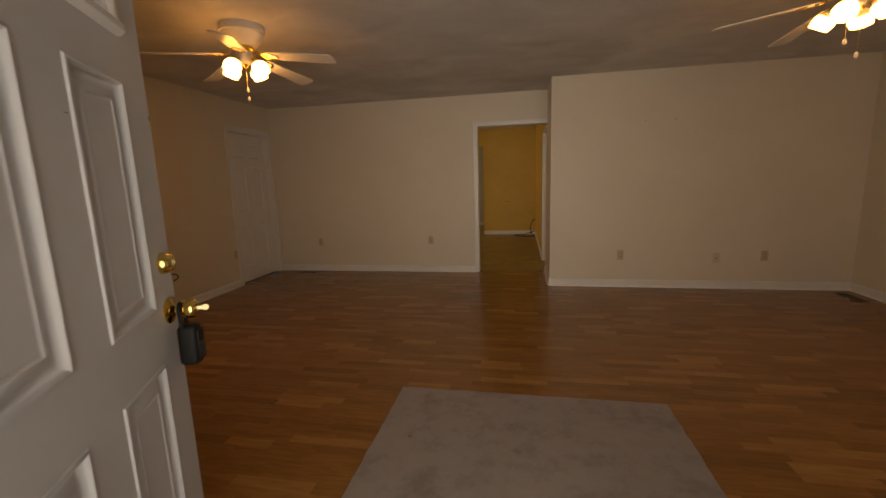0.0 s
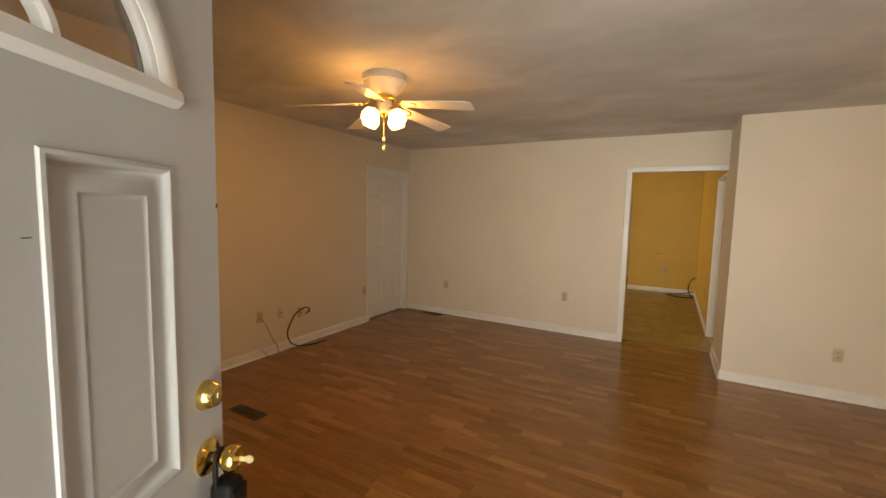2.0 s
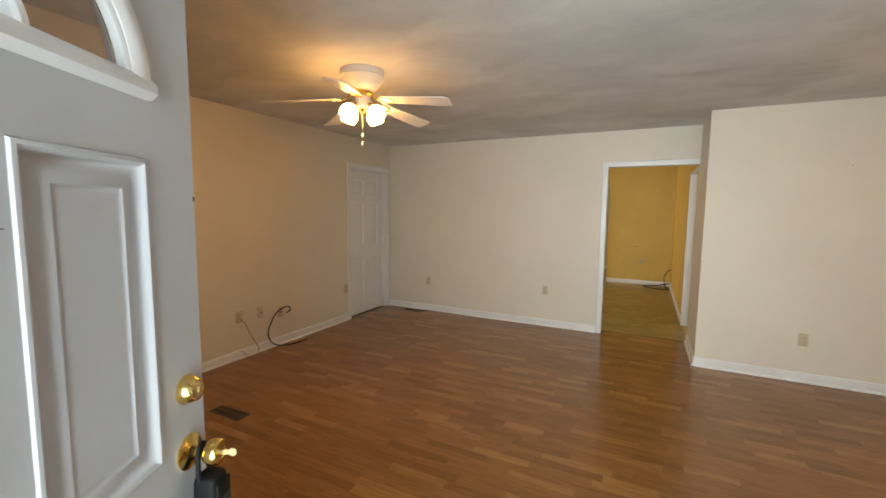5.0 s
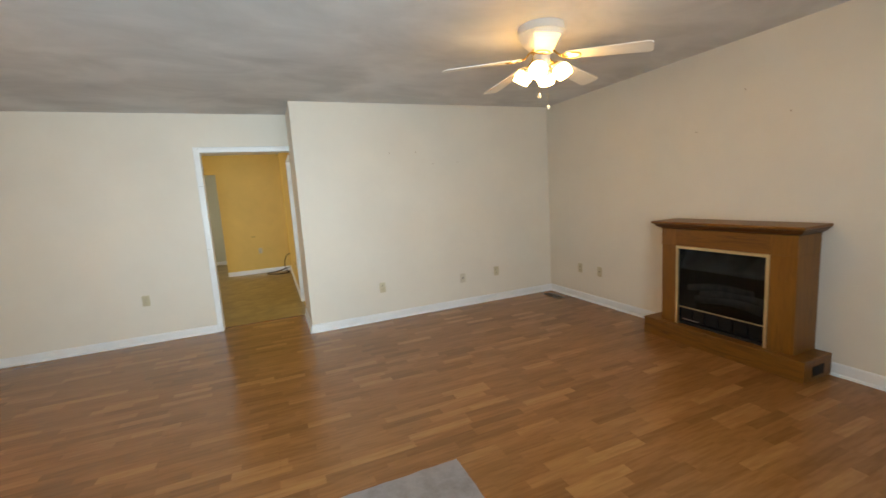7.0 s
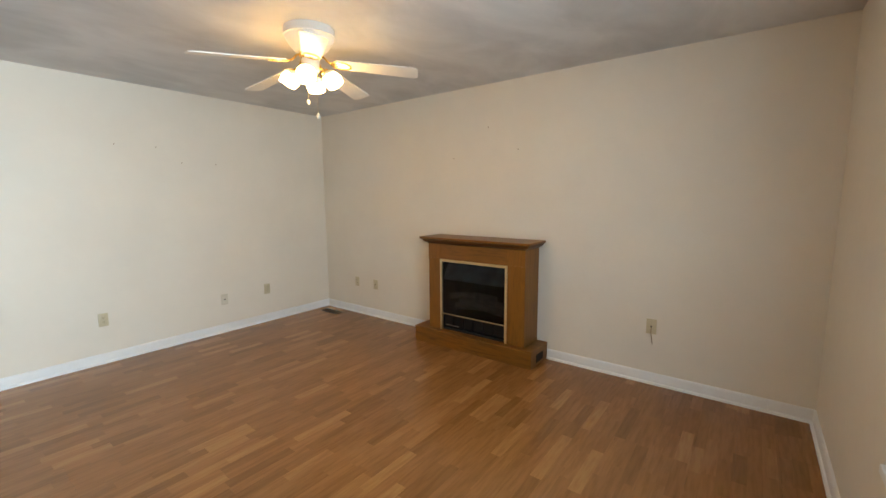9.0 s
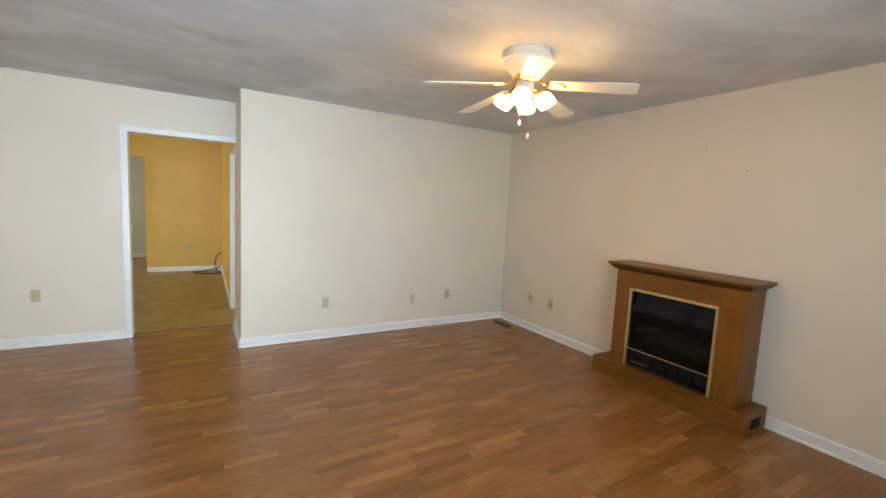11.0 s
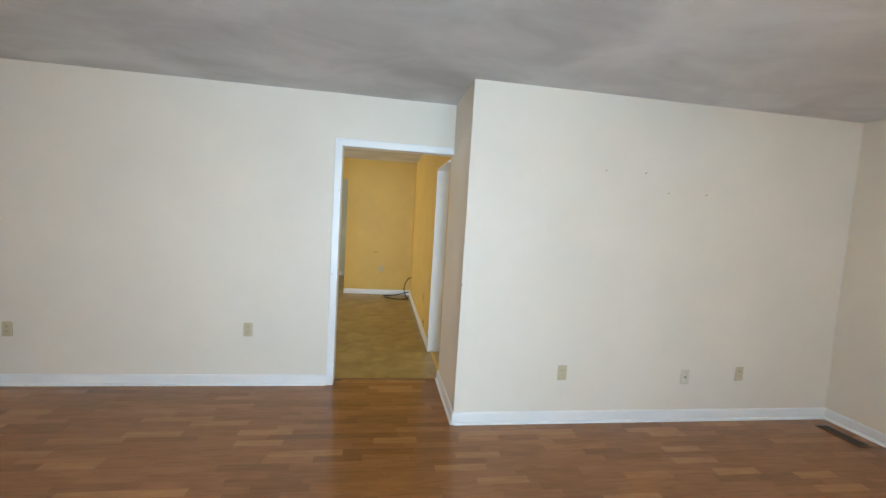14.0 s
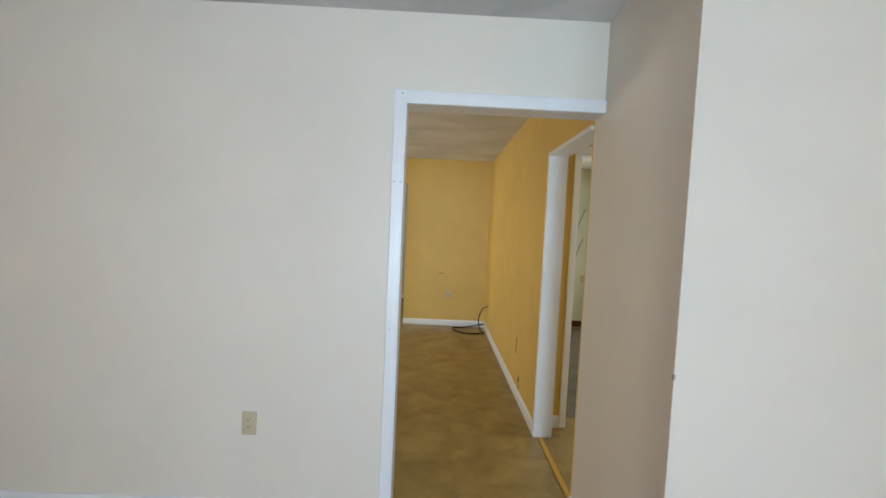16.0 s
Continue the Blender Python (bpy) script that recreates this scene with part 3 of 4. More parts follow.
STEEL_RINGS = [(0, 0.001), (0.003, -0.004), (0.009, -0.005), (0.014, -0.001), (0.019, 0.008), (0.026, 0.0115), (0.034, 0.0105), (0.05, 0.003), (0.056, 0.002), (0.060, 0.0045), (0.066, 0.0045)]
WOOD_RINGS = [(0, 0), (0.004, 0.005), (0.01, 0.0115), (0.02, 0.0115), (0.042, 0.003), (0.045, 0.003)]


def slab_mesh(w, h, t, panels, top=None):
    """A door leaf with rectangular wells where its panels sit; u along x, face on y = 0."""
    us = sorted({0, w, *[p[0] for p in panels], *[p[1] for p in panels]})
    hh = top or h
    zs = sorted({0, hh, *[p[2] for p in panels], *[p[3] for p in panels]})
    bm = bmesh.new()
    for a, b in zip(us, us[1:]):
        for c, d in zip(zs, zs[1:]):
            well = any(p[0] <= a and b <= p[1] and p[2] <= c and d <= p[3] for p in panels)
            add_box(bm, a, b, 0.012 if well else 0.0, t, c, d)
    bmesh.ops.remove_doubles(bm, verts=bm.verts, dist=1e-5)
    return bm


def six_panel(w, h):
    st, mid = 0.11, 0.10
    pw = (w - 2 * st - mid) / 2
    cols = [(st, st + pw), (w - st - pw, w - st)]
    rows = [(0.20, 0.80), (0.98, 1.58), (1.70, h - 0.12)]
    return [(a, b, c, d) for a, b in cols for c, d in rows]


def interior_door(name, label, w, h, at):
    ob = fixture(name, label, "door")
    ob.matrix_world = at
    ps = six_panel(w, h)
    part("leaf", slab_mesh(w, h, 0.035, ps), "trim", ob)
    for p in ps:
        part("panel", raised_panel(*p, WOOD_RINGS), "trim", ob, "", True)
    return ob


interior_door("door_1", "closed white six-panel interior door", 0.815, 2.015, pose(LEFT - 0.07, 5.185, 0.004, 0, 0, 90))
interior_door("door_2", "closed white six-panel closet door", 0.765, 2.05, pose(CLOSET_X - 0.045, 1.31, 0.012, 0, 0, 90))


def arch(cu, cz, a, b, n=28):
    return [(cu + a * math.cos(math.pi * i / n), cz + b * math.sin(math.pi * i / n)) for i in range(n + 1)]


def arch_band(cu, cz, a0, b0, a1, b1, y0, y1, ease=0.0):
    """A half-ring moulding between two half-ellipses, from y0 (front) to y1."""
    bm = bmesh.new()
    k = 28
    secs = []
    for (iu, iz), (ou, oz) in zip(arch(cu, cz, a0, b0, k), arch(cu, cz, a1, b1, k)):
        m0 = ((iu * 3 + ou) / 4, (iz * 3 + oz) / 4)
        m1 = ((iu + ou * 3) / 4, (iz + oz * 3) / 4)
        secs.append([bm.verts.new(p) for p in ((iu, y1, iz), (iu, y0 + ease, iz), (m0[0], y0, m0[1]), (m1[0], y0, m1[1]), (ou, y0 + ease, oz), (ou, y1, oz))])
    for s, t in zip(secs, secs[1:]):
        for i in range(6):
            bm.faces.new((s[i], s[(i + 1) % 6], t[(i + 1) % 6], t[i]))
    bm.faces.new(secs[0])
    bm.faces.new(secs[-1][::-1])
    bmesh.ops.recalc_face_normals(bm, faces=bm.faces)
    return bm


DOOR_W, DOOR_T = 0.905, 0.044
DOOR_OPEN = 116
front = tagged(new("entrance_door"), "white steel entrance door standing wide open, with a fanlight", "door")
front.matrix_world = pose(-0.262, 0.57, 0.016, 0, 0, DOOR_OPEN)
upper = [(0.145, 0.395, 0.975, 1.565), (0.53, 0.768, 0.975, 1.565)]
lower = [(0.145, 0.395, 0.20, 0.83), (0.53, 0.768, 0.20, 0.83)]
FU, FZ, FA, FB = 0.4525, 1.695, 0.3, 0.24
leaf = slab_mesh(DOOR_W, 2.03, DOOR_T, upper + lower, FZ)
tops = arch(FU, FZ, FA, FB)
extra = boxes([(0, FU - FA, 0, DOOR_T, FZ, 2.03), (FU + FA, DOOR_W, 0, DOOR_T, FZ, 2.03)])
strips = []
for (ua, za), (ub, zb) in zip(tops, tops[1:]):
    strips.append(moved(prism([(ub, zb), (ua, za), (ua, 2.03), (ub, 2.03)], -DOOR_T, 0.0), pose(0, 0, 0, 90, 0, 0)))
part("leaf", joined(leaf, extra, *strips), "door", front)
for p in upper + lower:
    part("panel", raised_panel(*p, STEEL_RINGS), "door", front, "moulded raised panel with a grimy top edge", True)
fan_frame = joined(arch_band(FU, FZ, FA - 0.012, FB - 0.012, FA + 0.03, FB + 0.03, -0.014, 0.004, 0.006), arch_band(FU, FZ, FA - 0.022, FB - 0.022, FA - 0.004, FB - 0.004, -0.006, 0.012, 0.003))
part("fanlight_frame", fan_frame, "trim", front, "moulded white fanlight surround", True)
sill = moved(prism([(0.004, 0.012), (-0.006, 0.014), (-0.018, 0.002), (-0.02, -0.014), (-0.010, -0.024), (0.004, -0.026)], 0, 2 * FA + 0.06), pose(FU - FA - 0.03, 0, FZ, 90, 0, 90))
part("fanlight_sill", sill, "trim", front, "sloped white sill under the fanlight", True)
part("muntin", arch_band(FU, FZ, 0.1, 0.086, 0.12, 0.106, -0.008, 0.014, 0.005), "trim", front, "", True)
for deg in (45, 90, 135):
    c, s = math.cos(radians(deg)), math.sin(radians(deg))
    p0, p1 = Vector((0.113 * c, 0.099 * s)), Vector(((FA - 0.01) * c, (FB - 0.01) * s))
    d = (p1 - p0).normalized() * 0.0095
    q = Vector((-d.y, d.x))
    pts = [p0 - q, p1 - q, p1 + q, p0 + q]
    bm = moved(prism([(FU + v.x, FZ + v.y) for v in pts], -0.014, 0.008), pose(0, 0, 0, 90, 0, 0))
    part("muntin", bm, "trim", front)
pane = moved(prism(arch(FU, FZ, FA - 0.01, FB - 0.01), -0.026, -0.02), pose(0, 0, 0, 90, 0, 0))
part("glass_pane", pane, "glass", front, "clear fanlight glass").visible_shadow = False
for z in (0.25, 1.02, 1.8):
    part("hinge", joined(moved(lathe([(0.006, -0.05), (0.006, 0.05)], 10), Matrix.Translation((-0.004, DOOR_T, z))), box(0.0, 0.003, 0.008, DOOR_T, z - 0.05, z + 0.05)), "brass_dull", front)
OUT = pose(0, 0, 0, 90, 0, 0)
bolt = part("deadbolt", moved(lathe([(0.031, 0), (0.032, 0.004), (0.026, 0.02), (0.0215, 0.028), (0.018, 0.029), (0.018, 0.026)], 32), Matrix.Translation((0.845, 0, 1.095)) @ OUT), "brass", front, "polished brass deadbolt rosette", True)
part("key_cylinder", moved(joined(lathe([(0.017, 0.02), (0.017, 0.028), (0.012, 0.029)], 24), box(-0.0015, 0.0015, -0.006, 0.006, 0.028, 0.0305)), Matrix.Translation((0.845, 0, 1.095)) @ OUT), "brass_dull", bolt, "", True)
knob = part("door_knob", moved(lathe([(0.037, 0), (0.038, 0.004), (0.034, 0.009), (0.018, 0.013), (0.0125, 0.02), (0.0125, 0.034), (0.021, 0.04), (0.027, 0.05), (0.0275, 0.064), (0.024, 0.071), (0.013, 0.073), (0.012, 0.071)], 32), Matrix.Translation((0.845, 0, 0.957)) @ OUT), "brass", front, "polished brass knob with a key in it", True)
part("key", joined(moved(prism([(0.009 * math.cos(a * 0.4), 0.009 * math.sin(a * 0.4)) for a in range(16)], -0.001, 0.001), Matrix.Translation((0.845, -0.095, 0.957)) @ pose(0, 0, 0, 0, 90, 0)), box(0.8438, 0.8462, -0.09, -0.072, 0.952, 0.962)), "brass_dull", knob, "small brass door key")
part("latch_plate", box(DOOR_W, DOOR_W + 0.0015, 0.008, 0.036, 0.925, 0.985), "brass_dull", front)
part("latch_plate", box(DOOR_W, DOOR_W + 0.0015, 0.008, 0.036, 1.065, 1.125), "brass_dull", front)

part("edge_mark", box(DOOR_W - 0.004, DOOR_W + 0.0008, -0.0008, 0.006, 1.49, 1.5, bevel=0.0005), "slot", front, "small dark mark on the door edge")
part("scratch", box(0.508, 0.52, -0.0007, 0.0, 1.448, 1.4495), "slot", front, "tiny dark scratch in the paint")

# realtor's key box on the knob
m_front = front.matrix_world.copy()
keybox = thing("key_lockbox", "black rubber-cased key lockbox hanging on the brass knob", "lockbox", at=m_front @ Matrix.Translation((0.845, -0.03, 0.957)))
part("shackle", tube([(-0.022, -0.004, -0.055), (-0.021, -0.003, -0.02), (-0.015, 0, 0.006), (0, 0, 0.018), (0.015, 0, 0.006), (0.021, -0.003, -0.02), (0.022, -0.004, -0.055)], 0.0055), "black_rubber", keybox, "black coated shackle", True)
kb = box(-0.031, 0.031, -0.042, 0.012, -0.165, -0.045, bevel=0.016, segments=4)
for v in kb.verts:
    if v.co.z > -0.075:
        v.co.x *= 0.86
part("case", kb, "black_rubber", keybox, "black rubber case", True)
part("face_plate", box(-0.025, 0.025, -0.0455, -0.04, -0.155, -0.062, bevel=0.004), "black", keybox, "dark enamelled code face", True)
for i in range(4):
    for j in range(3):
        part("button", box(-0.019 + j * 0.0145, -0.0095 + j * 0.0145, -0.0475, -0.045, -0.105 - i * 0.012, -0.097 - i * 0.012, bevel=0.001), "slot", keybox)

# ---------------------------------------------------------------- ceiling fans


def blade_outline(r0, r1, w0, w1, n=8):
    pts = [(r0, -w0 / 2)]
    pts += [(r1 - 0.03, -w1 / 2)]
    for i in range(n + 1):
        a = -math.pi / 2 + math.pi * i / n
        pts.append((r1 - 0.03 + 0.03 * math.cos(a), (w1 / 2 - 0.03) * (1 if a > 0 else -1) + 0.03 * math.sin(a)))
    pts += [(r1 - 0.03, w1 / 2), (r0, w0 / 2), (r0 - 0.015, w0 / 4), (r0 - 0.015, -w0 / 4)]
    out = []
    for p in pts:
        if not out or (Vector(p) - Vector(out[-1])).length > 1e-4:
            out.append(p)
    return out


def iron_ring(r, a, b, w):
    """A flat oval brass ring in the xy plane, centred at x = r."""
    bm = bmesh.new()
    k = 24
    secs = []
    for i in range(k):
        c, s = math.cos(2 * math.pi * i / k), math.sin(2 * math.pi * i / k)
        secs.append([bm.verts.new((r + (a + da) * c, (b + da) * s, z)) for da, z in ((-w, -0.002), (w, -0.002), (w, 0.004), (-w, 0.004))])
    for i in range(k):
        s, t = secs[i], secs[(i + 1) % k]
        for j in range(4):
            bm.faces.new((s[j], s[(j + 1) % 4], t[(j + 1) % 4], t[j]))
    bmesh.ops.recalc_face_normals(bm, faces=bm.faces)
    return bm


def ceiling_fan(x, y, turn, shade_turn, pulls, shade):
    ob = thing("ceiling_fan", "white five-blade ceiling fan with brass fittings and lit lamps", "ceiling fan", "ceiling fans", pose(x, y, CEIL) @ Matrix.Diagonal((1, 1, 0.89, 1)))
    part("housing", lathe([(0.148, 0), (0.150, -0.01), (0.150, -0.042), (0.154, -0.046), (0.154, -0.054), (0.144, -0.058), (0.137, -0.075), (0.115, -0.115), (0.09, -0.143), (0.08, -0.15), (0.06, -0.152)], 40), "fan_white", ob, "white bowl-shaped motor housing", True)
    part("motor_ring", lathe([(0.062, -0.151), (0.066, -0.162), (0.066, -0.178), (0.055, -0.186), (0.03, -0.188)], 32), "brass", ob, "brass motor ring", True)
    part("switch_housing", lathe([(0.048, -0.188), (0.053, -0.194), (0.053, -0.262), (0.046, -0.276), (0.02, -0.284)], 32), "fan_white", ob, "", True)
    part("finial", lathe([(0.018, -0.284), (0.022, -0.29), (0.012, -0.302), (0.014, -0.308), (0.004, -0.316)], 20), "brass", ob, "", True)
    for k in range(5):
        m = pose(0, 0, -0.212, 0, 0, turn + 72 * k) @ pose(0, 0, 0, -11, 6.8, 0)
        bm = prism(blade_outline(0.165, 0.66, 0.105, 0.135), 0.0, 0.007)
        bl = part("blade", moved(bm, m), "fan_white", ob, "white fan blade")
        up = pose(0, 0, -0.212, 0, 0, turn + 72 * k)
        iron = joined(moved(iron_ring(0.188, 0.06, 0.043, 0.0045), m @ Matrix.Translation((0, 0, -0.004))), moved(tube([(0.05, 0, 0.042), (0.08, 0, 0.034), (0.105, 0, 0.004), (0.135, 0, -0.014)], 0.0065), up), moved(box(0.125, 0.17, -0.013, 0.013, -0.006, 0.0, bevel=0.002), m))
        part("blade_iron", iron, "brass", bl, "brass blade arm with an oval ring", True)
    for k in range(4):
        a = shade_turn + 90 * k
        m = pose(0, 0, -0.27, 0, 0, a)
        arm = part("lamp_arm", moved(tube([(0.035, 0, 0.018), (0.06, 0, 0.02), (0.082, 0, 0.006), (0.09, 0, -0.008)], 0.007), m), "brass", ob, "", True)
        tilt = m @ Matrix.Translation((0.088, 0, -0.002)) @ pose(0, 0, 0, 0, -34, 0)
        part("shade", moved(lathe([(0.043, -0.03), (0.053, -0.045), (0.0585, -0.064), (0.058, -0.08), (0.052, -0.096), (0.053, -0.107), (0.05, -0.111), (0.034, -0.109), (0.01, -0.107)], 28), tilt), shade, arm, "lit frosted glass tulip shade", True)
        part("shade_neck", moved(lathe([(0.02, -0.004), (0.03, -0.012), (0.046, -0.028), (0.05, -0.036), (0.02, -0.036)], 28), tilt), "shade_neck", arm, "", True)
        part("socket", moved(lathe([(0.014, 0.012), (0.021, 0.008), (0.023, -0.008), (0.018, -0.012)], 20), tilt), "brass", arm, "", True)
    for dx, dy, drop in pulls:
        ch = part("pull_chain", moved(lathe([(0.0009, -0.27), (0.0009, -drop)], 6), Matrix.Translation((dx, dy, 0))), "brass_dull", ob)
        part("pull_knob", moved(lathe([(0.003, -drop), (0.009, -drop - 0.006), (0.0105, -drop - 0.022), (0.008, -drop - 0.034), (0.003, -drop - 0.037)], 16), Matrix.Translation((dx, dy, 0))), "white_plastic", ch, "white pull knob", True)
    return ob


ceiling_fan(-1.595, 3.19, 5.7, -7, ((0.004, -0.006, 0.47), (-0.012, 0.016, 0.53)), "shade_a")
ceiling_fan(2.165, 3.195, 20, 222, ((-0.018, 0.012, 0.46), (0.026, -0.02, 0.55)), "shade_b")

# ---------------------------------------------------------------- fireplace
fp = thing("fireplace", "stained oak mantel fireplace with a black brass-framed gas insert", "fireplace", at=pose(RIGHT - 0.004, 3.595, 0, 0, 0, -90))
# in the fireplace: x runs along the wall, -y comes into the room
W0, W1 = 0.0, 1.255
hearth = part("hearth", joined(box(W0, W1, -0.325, 0, 0, 0.135), box(W0 - 0.004, W1 + 0.004, -0.332, 0, 0.135, 0.152, bevel=0.005)), "oak", fp, "low oak hearth step")
# thin near-black sheet paints the shade inside a cut-out
part("notch_shade", box(W1 + 0.0005, W1 + 0.003, -0.23, -0.09, 0.03, 0.10, bevel=0.001), "near_black", hearth, "dark sheet standing in for the hearth end's shaded cut-out")
B0, B1, BF = 0.135, 1.16, -0.267
O0, O1, OZ = 0.275, 0.995, 0.84
for a, b in ((B0, O0), (O1, B1)):
    part("pilaster", box(a, b, BF, -0.0, 0.152, 0.842, bevel=0.003), "oak_upright", fp, "upright oak side panel")
    part("pilaster_cap", joined(box(a - 0.004, b + 0.001, BF - 0.006, 0, 0.842, 0.85, bevel=0.002), box(a, b, BF - 0.003, 0, 0.85, 0.985)), "oak_upright", fp)
part("frieze", box(O0, O1, BF, 0, OZ + 0.002, 0.985), "oak", fp, "oak frieze board")


def crown(x0, x1, depth, z0):
    """Crown moulding on three sides below the mantel shelf."""
    prof = [(0.0, 0.0), (0.006, 0.0), (0.008, 0.007), (0.017, 0.01), (0.03, 0.018), (0.041, 0.03), (0.044, 0.038), (0.053, 0.04), (0.053, 0.046)]
    bm = bmesh.new()
    last = None
    for d, z in prof:
        r = [bm.verts.new(p) for p in ((x0 - d, 0, z0 + z), (x0 - d, depth - d, z0 + z), (x1 + d, depth - d, z0 + z), (x1 + d, 0, z0 + z))]
        if last:
            for i in range(3):
                bm.faces.new((last[i], last[i + 1], r[i + 1], r[i]))
        last = r
    bm.faces.new(last)
    return bm


part("crown_moulding", crown(B0, B1, BF, 0.984), "oak_dark", fp, "dark oak crown moulding")
part("mantel_shelf", box(0.066, 1.222, -0.33, 0, 1.03, 1.05, bevel=0.006), "oak", fp, "oak mantel shelf")
ins = part("gas_insert", boxes([(O0, O1, BF + 0.02, -0.01, 0.152, 0.172), (O0, O1, BF + 0.02, -0.01, OZ - 0.02, OZ), (O0, O0 + 0.02, BF + 0.02, -0.01, 0.172, OZ - 0.02), (O1 - 0.02, O1, BF + 0.02, -0.01, 0.172, OZ - 0.02), (O0 + 0.02, O1 - 0.02, -0.03, -0.01, 0.172, OZ - 0.02)]), "near_black", fp, "black firebox")
part("brass_frame", boxes([(O0, O0 + 0.022, BF - 0.008, BF + 0.02, 0.152, OZ), (O1 - 0.022, O1, BF - 0.008, BF + 0.02, 0.152, OZ), (O0 + 0.022, O1 - 0.022, BF - 0.0085, BF + 0.02, OZ - 0.022, OZ)], bevel=0.003), "brass_dull", ins, "dull brass trim frame")
part("brass_rail", box(O0 + 0.022, O1 - 0.022, BF - 0.004, BF + 0.012, 0.307, 0.313, bevel=0.002), "brass_dull", ins, "thin brass rail")
part("hood", moved(prism([(BF + 0.022, 0.675), (BF + 0.018, 0.67), (BF + 0.018, 0.645), (BF + 0.05, 0.64), (-0.04, 0.78), (-0.04, 0.81), (BF + 0.11, 0.81)], O0 + 0.03, O1 - 0.03), Matrix(((0, 0, 1, 0), (1, 0, 0, 0), (0, 1, 0, 0), (0, 0, 0, 1)))), "hood_grey", ins, "dull grey metal hood")
for i in range(6):
    a = O0 + 0.03 + i * (O1 - O0 - 0.06) / 6
    part("grille_panel", box(a + 0.006, a + (O1 - O0 - 0.06) / 6 - 0.006, BF + 0.02, BF + 0.032, 0.19, 0.295, bevel=0.006), "black", ins)
# added pane: its tint stands in for the firebox's deep shade
part("glass_front", box(O0 + 0.022, O1 - 0.022, BF + 0.004, BF + 0.008, 0.318, OZ - 0.024), "fire_glass", ins, "dark fire glass, its tint dimming the firebox")
part("control_strip", box(O0 + 0.05, O0 + 0.20, BF + 0.012, BF + 0.02, 0.197, 0.203), "steel", ins)
for i, (a, b, z, r) in enumerate(((0.36, 0.9, 0.36, 0.035), (0.42, 0.95, 0.42, 0.03), (0.33, 0.8, 0.47, 0.028))):
    part("ceramic_log", tube([(a, -0.12 - 0.03 * i, z), ((a + b) / 2, -0.10 - 0.02 * i, z + 0.03), (b, -0.14 + 0.02 * i, z + 0.01)], r, 10), "ceramic", ins, "charred ceramic log", True)

# ---------------------------------------------------------------- wall plates


def outlet(label="ivory duplex wall outlet, slightly yellowed"):
    ob = thing("wall_outlet", label, "outlet", "wall outlets")
    part("plate", box(-0.035, 0.035, -0.006, 0, -0.0575, 0.0575, bevel=0.003), "ivory", ob, "", True)
    for s in (-1, 1):
        rec = part("receptacle", moved(lathe([(0.0165, 0.0), (0.0165, 0.0022), (0.0155, 0.003)], 24), Matrix.Translation((0, -0.0055, s * 0.0195)) @ pose(0, 0, 0, 90, 0, 0)), "ivory", ob, "", True)
        part("slots", boxes([(-0.008, -0.005, -0.0092, -0.008, s * 0.0195, s * 0.0195 + 0.008), (0.005, 0.008, -0.0092, -0.008, s * 0.0195, s * 0.0195 + 0.008), (-0.002, 0.002, -0.0092, -0.008, s * 0.0195 - 0.009, s * 0.0195 - 0.005)]), "slot", rec)
    part("screw", moved(lathe([(0.003, 0), (0.0025, 0.0015)], 12), Matrix.Translation((0, -0.006, 0)) @ pose(0, 0, 0, 90, 0, 0)), "steel", ob)
    return ob


def cable_plate(material="wall"):
    ob = thing("cable_plate", "painted wall plate with a coaxial socket", "wall plate", "cable plates")
    part("plate", box(-0.035, 0.035, -0.005, 0, -0.0575, 0.0575, bevel=0.0025), material, ob, "", True)
    part("socket", moved(lathe([(0.0065, 0), (0.0065, 0.003), (0.0045, 0.003), (0.0045, 0.01), (0.002, 0.01)], 16), Matrix.Translation((0, -0.005, 0)) @ pose(0, 0, 0, 90, 0, 0)), "slot", ob, "", True)
    return ob


o = outlet()
o.matrix_world = pose(-2.649, BACK, 0.442)
for x, y, z, yaw in ((-0.92, BACK, 0.47, 0), (1.513, BOX_Y, 0.385, 0), (3.022, BOX_Y, 0.38, 0), (RIGHT, 4.831, 0.393, -90), (LEFT, 5.062, 0.432, 90), (LEFT, 3.467, 0.416, 90), (0.145, FAR_Y, 0.475, 0), (2.26, 10.5, 0.75, 0)):
    copy_thing(o, pose(x, y, z, 0, 0, yaw))
cp = cable_plate("cream_plate")
cp.matrix_world = pose(2.54, BOX_Y, 0.354)
copy_thing(cp, pose(LEFT, 3.717, 0.412, 0, 0, 90))
iv = cable_plate("ivory")
tagged(iv, "ivory wall plate with a coaxial socket")
iv.matrix_world = pose(RIGHT, 4.507, 0.39, 0, 0, -90)
copy_thing(iv, pose(LEFT, 3.975, 0.36, 0, 0, 90))
r3 = copy_thing(iv, pose(RIGHT, 1.52, 0.447, 0, 0, -90))
tagged(r3, "large ivory wall plate with a cable stub hanging out")
part("cable_stub", tube([(0, -0.006, -0.01), (0.004, -0.03, -0.03), (0.01, -0.028, -0.08), (0.016, -0.02, -0.13)], 0.0035), "cord", r3, "grey cable stub", True)

